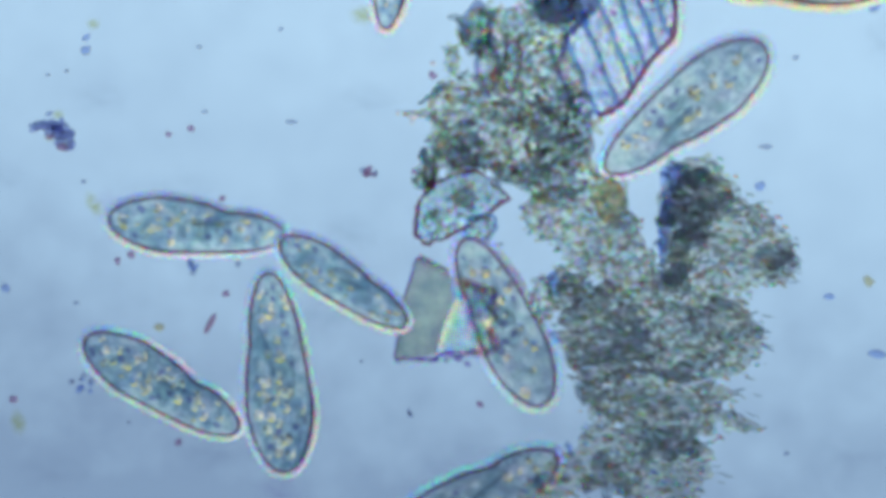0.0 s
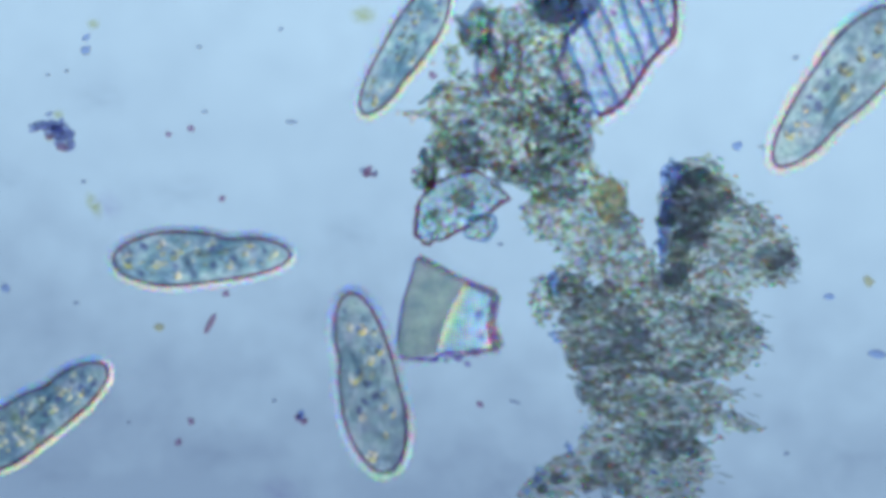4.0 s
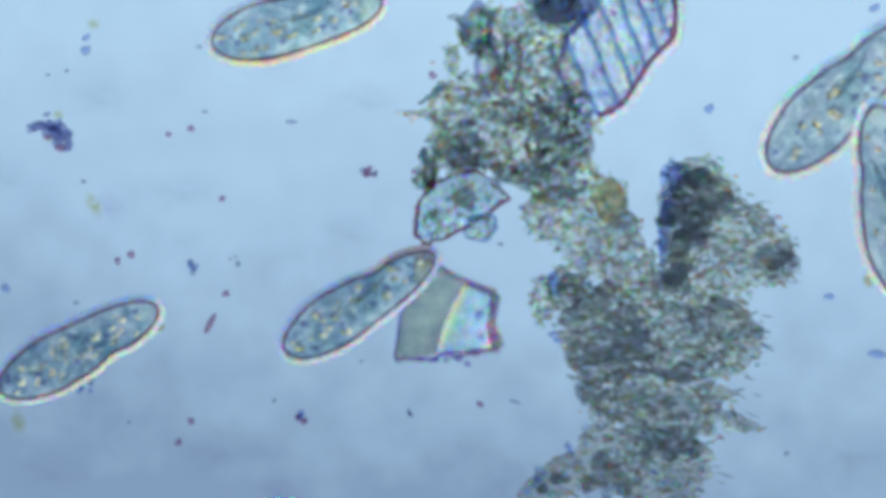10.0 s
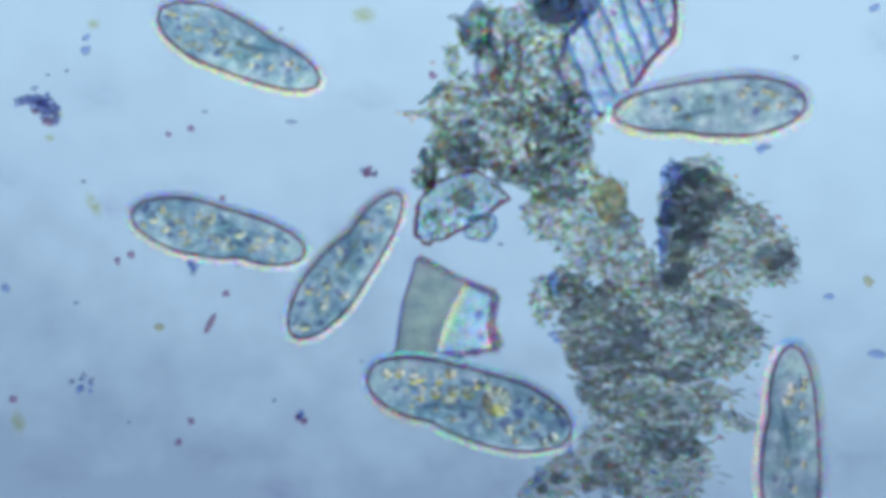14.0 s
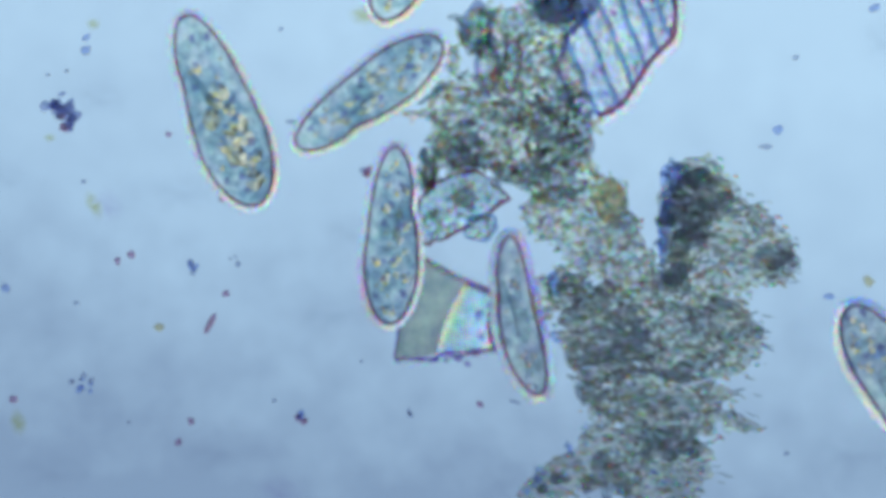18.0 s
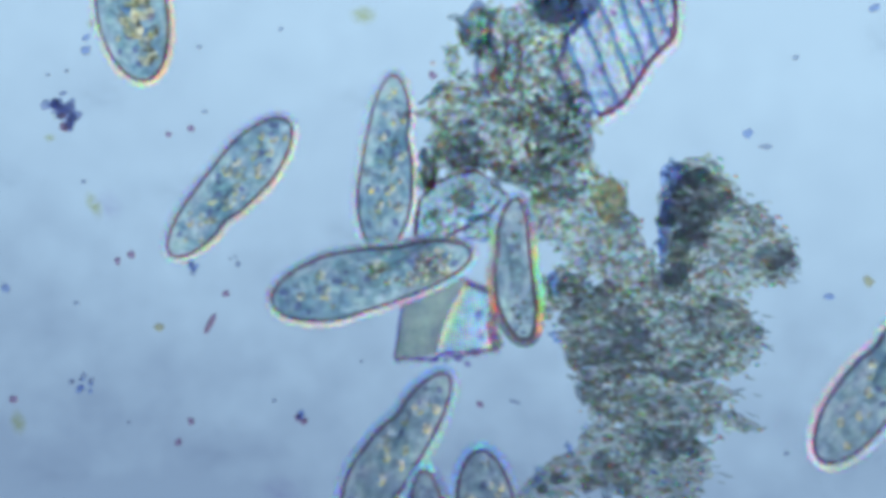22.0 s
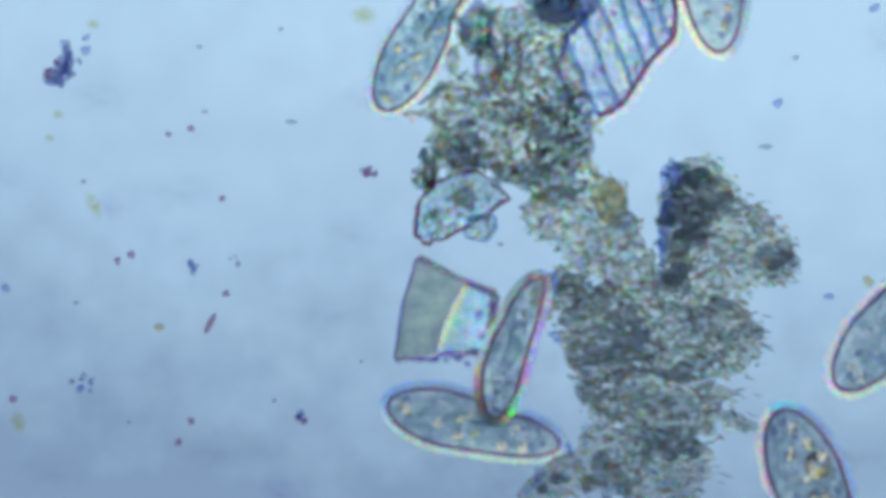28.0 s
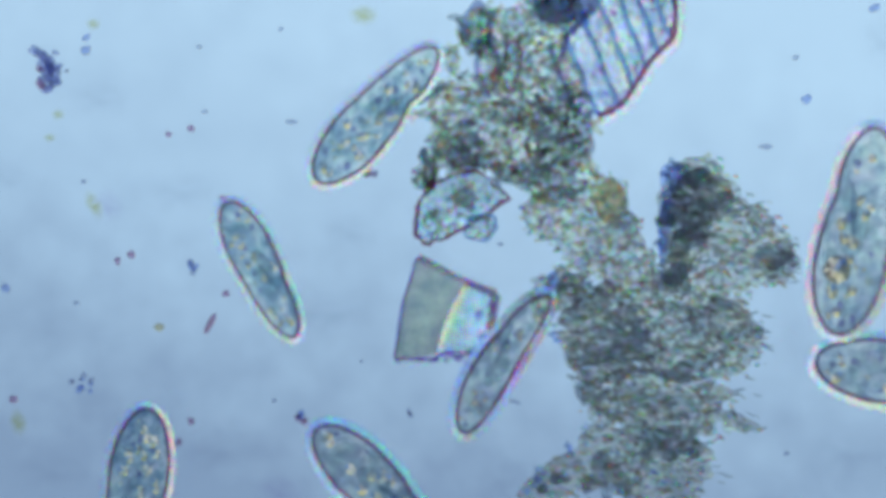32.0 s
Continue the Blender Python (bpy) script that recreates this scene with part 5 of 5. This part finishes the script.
    walk(s, swim(322, -0.18, [
        (20.8, 700, 1200, 715, 880), (21, 700, 1180, 722, 858), (21.2, 670, 1130, 722, 818), (21.5, 650, 1070, 764, 772), (21.8, 640, 985, 760, 690), (22, 612, 925, 795, 658), (22.2, 611, 868, 870, 644), (22.5, 620, 822, 885, 634), (22.8, 654, 732, 963, 650), (23, 684, 702, 1003, 682), (23.2, 714, 668, 1030, 715), (23.5, 747, 668, 1058, 738), (23.8, 770, 660, 1080, 745),
        (24, 778, 660, 1085, 770), (24.2, 737, 665, 1045, 735), (24.5, 743, 668, 1056, 738), (24.8, 768, 670, 1078, 748), (25, 773, 678, 1080, 765), (25.2, 745, 665, 1052, 755), (25.5, 765, 670, 1066, 780), (26.5, 770, 700, 1065, 820), (27.5, 757, 726, 1050, 858), (27.8, 745, 726, 1045, 845), (28, 681, 715, 995, 790), (28.2, 681, 737, 999, 774), (28.5, 695, 766, 1015, 750), (28.8, 710, 776, 1028, 726), (29, 716, 782, 1034, 732),
        (29.2, 720, 755, 1040, 735), (29.5, 653, 752, 975, 742), (29.8, 668, 739, 990, 743), (30, 686, 752, 1007, 757), (30.2, 605, 735, 921, 806), (30.5, 620, 718, 915, 856), (30.8, 642, 708, 908, 890), (31, 566, 668, 828, 876), (31.2, 489, 645, 756, 828), (31.5, 498, 656, 760, 855), (31.8, 532, 702, 786, 905), (32, 556, 756, 790, 980)]))
    t = paramecium(336, 110, 19, 0.28, 0.2, food=16, grey=True)
    walk(t, swim(336, -0.20, [(19.2, 560, 1130, 590, 830), (19.5, 590, 920, 742, 646), (19.8, 629, 800, 910, 648), (20, 672, 798, 928, 640), (20.2, 641, 748, 960, 695), (20.5, 720, 712, 1046, 790), (20.8, 750, 758, 1085, 760), (21, 703, 698, 1020, 800), (21.2, 689, 650, 985, 825), (21.5, 726, 642, 895, 935), (21.8, 815, 715, 890, 1040), (22, 848, 793, 885, 1125), (22.3, 870, 920, 900, 1250)]))
    u = paramecium(300, 84, 20, 0.28, 0.2, food=8, grey=True)
    walk(u, swim(300, 0.0, [(20.5, 820, 1200, 805, 900), (20.8, 835, 1130, 810, 835), (21, 835, 1105, 808, 805), (21.2, 840, 1100, 822, 800), (21.5, 840, 1180, 810, 880), (21.8, 790, 1170, 760, 870), (22, 770, 1130, 750, 833), (22.2, 790, 1115, 766, 815), (22.5, 820, 1220, 800, 900)]))
    v = paramecium(368, 142, 21, 0.25, 0.1, food=18, grey=True, label="large pale grey paramecium swimming high in the water")
    walk(v, swim(368, 0.18, [
        (18.8, 1640, 240, 1590, 600), (19, 1640, 310, 1538, 672), (19.2, 1635, 370, 1515, 728), (19.5, 1590, 475, 1455, 820), (19.8, 1545, 615, 1365, 935), (20, 1525, 688, 1345, 1010), (20.2, 1570, 655, 1315, 920), (20.5, 1555, 692, 1280, 935), (20.8, 1470, 752, 1280, 1070), (21, 1435, 828, 1290, 1165), (21.3, 1400, 950, 1250, 1290), None,
        (22.8, 1300, 870, 1270, 1240), (23, 1312, 793, 1280, 1160), (23.2, 1376, 772, 1270, 1120), (23.5, 1515, 635, 1270, 910), (23.8, 1512, 468, 1420, 836), (24, 1546, 366, 1428, 724), (24.2, 1580, 260, 1455, 608), (24.5, 1600, -90, 1495, 260), (24.8, 1560, 100, 1420, 448), (25, 1535, 150, 1415, 490), (25.2, 1520, 186, 1474, 564), (25.5, 1518, 398, 1440, 760), (25.9, 1500, 700, 1380, 1050)]))
    w = paramecium(335, 112, 22, 0.25, 0.2, food=14, grey=True)
    walk(w, swim(335, 0.11, [
        (20.5, 1200, 1150, 1250, 820), (20.8, 1200, 1130, 1300, 803), (21, 1185, 1090, 1335, 798), (21.2, 1165, 985, 1420, 768), (21.5, 1260, 955, 1510, 728), (21.8, 1335, 892, 1572, 650), (22, 1452, 818, 1650, 540), (22.2, 1535, 716, 1720, 430), None,
        (24, 1487, 757, 1755, 555), (24.2, 1424, 776, 1690, 575), (24.5, 1290, 880, 1566, 640), (24.8, 1205, 905, 1522, 756), (25, 1165, 910, 1478, 802), (25.2, 1240, 900, 1563, 755), (25.5, 1395, 990, 1540, 725), (25.9, 1480, 1180, 1590, 860)]))
    x = paramecium(335, 112, 23, 0.25, 0.2, food=14, grey=True)
    walk(x, swim(335, 0.15, [(24.3, 1600, 350, 1930, 250), (24.5, 1512, 370, 1840, 290), (24.8, 1455, 492, 1790, 450), (25, 1436, 520, 1770, 510), (25.3, 1600, 540, 1930, 560), None,
        (27.2, 1560, 520, 1890, 600), (27.5, 1437, 540, 1765, 600), (27.8, 1352, 580, 1685, 540), (28, 1484, 685, 1700, 430), (28.2, 1490, 745, 1630, 440), (28.5, 1528, 885, 1570, 550), (28.6, 1560, 780, 1720, 490), (28.8, 1525, 560, 1850, 640), (29, 1518, 525, 1840, 620), (29.2, 1555, 480, 1860, 620),
        (29.5, 1478, 396, 1730, 615), (29.8, 1640, 450, 1900, 660), (30.2, 1660, 350, 1690, 690), (30.5, 1590, 360, 1568, 695), (31, 1610, 390, 1595, 725), (31.5, 1700, 480, 1850, 780), (31.8, 1560, 610, 1880, 700), (32, 1446, 640, 1775, 690)]))
    y = paramecium(368, 128, 24, 0.25, 0.15, food=16, pump=24, pump_at=(-0.2, 0.2), grey=True, label="large grey translucent paramecium with a round pale vacuole")
    walk(y, swim(368, 0.20, [
        (27.8, 1370, 830, 1520, 1160), (28, 1380, 728, 1520, 1070), (28.2, 1395, 590, 1480, 945), (28.5, 1386, 520, 1440, 832), (28.8, 1490, 575, 1375, 922), (29, 1630, 560, 1358, 822), (29.2, 1690, 640, 1342, 760), (29.5, 1740, 690, 1387, 716), (29.65, 1640, 640, 1330, 830), (29.8, 1413, 660, 1395, 1020), (29.9, 1560, 600, 1330, 880),
        (30, 1645, 620, 1306, 842), (30.2, 1705, 650, 1342, 715), (30.5, 1650, 745, 1290, 690), (30.8, 1620, 860, 1365, 608), (31, 1555, 850, 1340, 520), (31.2, 1533, 820, 1312, 514), (31.5, 1512, 882, 1372, 535), (31.8, 1459, 716, 1535, 346), (32, 1480, 597, 1552, 222)]))
    z = paramecium(325, 112, 25, 0.25, 0.15, food=12, grey=True)
    walk(z, swim(325, 0.06, [(28.8, 1300, 1145, 1276, 820), (29, 1330, 1110, 1300, 787), (29.2, 1360, 1090, 1312, 772), (29.5, 1450, 1055, 1320, 758), (29.8, 1540, 1200, 1420, 900)]))
    aa = paramecium(330, 110, 26, 0.25, 0.15, food=12, grey=True)
    walk(aa, swim(330, 0.02, [(28.8, 1600, 1200, 1570, 880), (29, 1600, 1095, 1545, 766), (29.2, 1640, 1020, 1502, 727), (29.5, 1650, 1105, 1515, 804), (29.8, 1650, 1280, 1540, 960)]))
    ab = paramecium(350, 132, 27, 0.28, 0.1, food=22, grey=True)
    walk(ab, swim(350, 0.22, [(27.7, 1245, -330, 1270, 20), (28, 1240, -258, 1274, 89), (28.2, 1330, -235, 1225, 97), (28.5, 1450, -380, 1300, -60), (29, 1380, -300, 1340, 40), (29.2, 1360, -245, 1352, 102), (29.5, 1345, -45, 1280, 299), (29.8, 1338, 83, 1432, 427), (30, 1388, 198, 1548, 530), (30.2, 1420, 323, 1630, 605), (30.5, 1560, 440, 1800, 700)]))
    ac = paramecium(295, 90, 28, 0.28, 0.2, food=10, grey=True)
    walk(ac, swim(295, 0.10, [(23.2, 1430, -200, 1230, 10), (23.5, 1440, -165, 1245, 60), (23.8, 1385, -125, 1303, 160), (24, 1350, -85, 1325, 209), (24.2, 1300, -40, 1322, 254), (24.5, 1293, 26, 1324, 314), (24.8, 1293, 50, 1350, 338), (25, 1352, -58, 1272, 230), (25.2, 1440, 0, 1186, 162), (25.5, 1558, 68, 1260, 10), (25.8, 1500, -60, 1210, -100)]))
    ad = paramecium(335, 110, 29, 0.28, 0.2, food=10, grey=True)
    walk(ad, swim(335, 0.08, [(0, 1590, -48, 1262, -40), (0.5, 1640, -70, 1310, -60), None, (22.8, 1450, -80, 1720, 120), (23, 1468, -30, 1745, 165), (23.2, 1510, -10, 1790, 180), (23.5, 1432, 115, 1750, 20), (23.8, 1430, 20, 1750, 110), (24, 1395, -30, 1715, 90), (24.2, 1353, 100, 1690, 50), (24.5, 1600, -30, 1900, -150)]))
    ae = paramecium(340, 126, 30, 0.22, 0.10, food=12, grains=34, pump=23, pump_at=(-0.12, 0.15), label="broad blue-green paramecium with a large round pale vacuole")
    walk(ae, swim(340, 0.05, [
        (10.2, -260, 240, 90, 290), (10.5, 5, 262, 370, 352), (10.8, 354, 366, 728, 396), (11, 420, 388, 756, 348), (11.2, 410, 414, 760, 270), (11.5, 470, 398, 752, 178), (11.8, 508, 338, 786, 92), (12, 524, 312, 792, 58), (12.2, 517, 286, 810, 42), (12.5, 592, 195, 852, -60), (12.8, 630, 100, 880, -140), (13, 612, 35, 930, -70), (13.2, 580, 10, 900, -110),
        (13.5, 622, 122, 660, -220), (13.8, 650, 0, 700, -330), None, (16.7, 640, -400, 700, -60), (17, 640, -315, 722, 26), (17.2, 520, -85, 783, 136), (17.35, 640, -150, 720, 190), (17.5, 730, -140, 638, 198), (17.8, 800, -260, 690, 50), (18.5, 780, -280, 600, 20), (18.8, 745, -180, 590, 137), (19, 775, -155, 618, 154), (19.2, 650, -260, 790, 66), (19.5, 700, -380, 800, -50)]))
    af = paramecium(372, 128, 31, 0.12, 0.16, food=16, grains=30, pump=26, label="broad grey-green paramecium with a large round pale vacuole")
    walk(af, swim(372, 0.17, [(12.8, 893, 896, 557, 1056), (13, 914, 880, 580, 1042), (13.1, 928, 838, 593, 1001), (13.2, 934, 830, 589, 969), (13.3, 947, 815, 598, 940), (13.4, 982, 782, 612, 838), (13.5, 990, 784, 612, 786), (13.8, 1049, 755, 687, 660), (14, 1014, 768, 647, 662), (14.2, 960, 740, 586, 660), (14.5, 880, 730, 508, 643), (15.2, 700, 690, 330, 640), (16, 400, 640, 30, 600), (16.5, 188, 580, -180, 590), (16.8, 0, 560, -370, 570)]))
    ag = paramecium(310, 104, 32, 0.26, 0.12, food=14, label="blue-green translucent paramecium with a row of bright granules")
    walk(ag, swim(310, 0.08, [
        (6.3, -170, -55, 140, -50), (6.7, -80, -40, 220, -36), (7, -55, -35, 245, -30), (7.5, -20, -25, 290, -20), (8, 55, -5, 366, -3), (8.5, 130, 18, 442, 10), (9, 196, 42, 505, 12), (9.5, 288, 60, 588, 10), (10, 376, 78, 675, 4), (10.5, 437, 88, 736, 15), (11, 494, 98, 790, 34), (11.5, 540, 112, 830, 10),
        (11.8, 553, 106, 850, 10), (12, 550, 88, 840, -10), (12.2, 546, 66, 830, -50), (12.5, 473, 88, 720, -90), (12.8, 464, 82, 715, -95), (13, 445, 80, 700, -90), (13.2, 388, 88, 670, -40), (13.5, 352, 85, 640, -25), (13.65, 300, 50, 605, 50), (13.8, 267, 25, 567, 108), (14, 278, 22, 567, 148), (14.2, 282, 18, 566, 152), (14.5, 291, 32, 572, 178), (15.5, 400, -60, 560, 200),
        (16.5, 580, -260, 566, 46), (17, 590, -330, 580, -20)]))
    ah = paramecium(335, 118, 33, 0.26, 0.12, food=16)
    walk(ah, swim(335, 0.02, [(16.8, -60, 900, 260, 960), (17, -100, 890, 215, 940), (17.2, -80, 830, 230, 930), (17.5, -200, 900, 100, 1010)]))
    ai = paramecium(350, 124, 34, 0.26, 0.12, food=20, label="dark blue-grey translucent paramecium packed with granules")
    walk(ai, swim(350, 0.06, [(28.2, -70, 370, -15, 715), (28.5, 8, 270, 106, 614), (28.8, 72, 513, 160, 866), (29, 128, 688, 195, 1035), (29.2, 180, 850, 230, 1200)]))
    aj = paramecium(335, 108, 35, 0.26, 0.12, food=20, label="dark blue-grey translucent paramecium entering the field")
    walk(aj, swim(335, 0.09, [(28.8, -330, 690, -20, 560), (29, -205, 690, 98, 535), (29.2, -130, 640, 184, 518), (29.5, -190, 560, 113, 697), (29.8, -330, 560, -20, 680), (30.5, -220, 740, 0, 980), (30.8, -120, 710, 50, 1000), (31, -110, 700, 52, 1000), (31.2, -240, 780, 4, 700), (31.5, -140, 815, 162, 664), (31.65, -110, 640, 225, 660), (31.8, 5, 490, 218, 806), (32, 262, 718, 215, 1060)]))


motions()
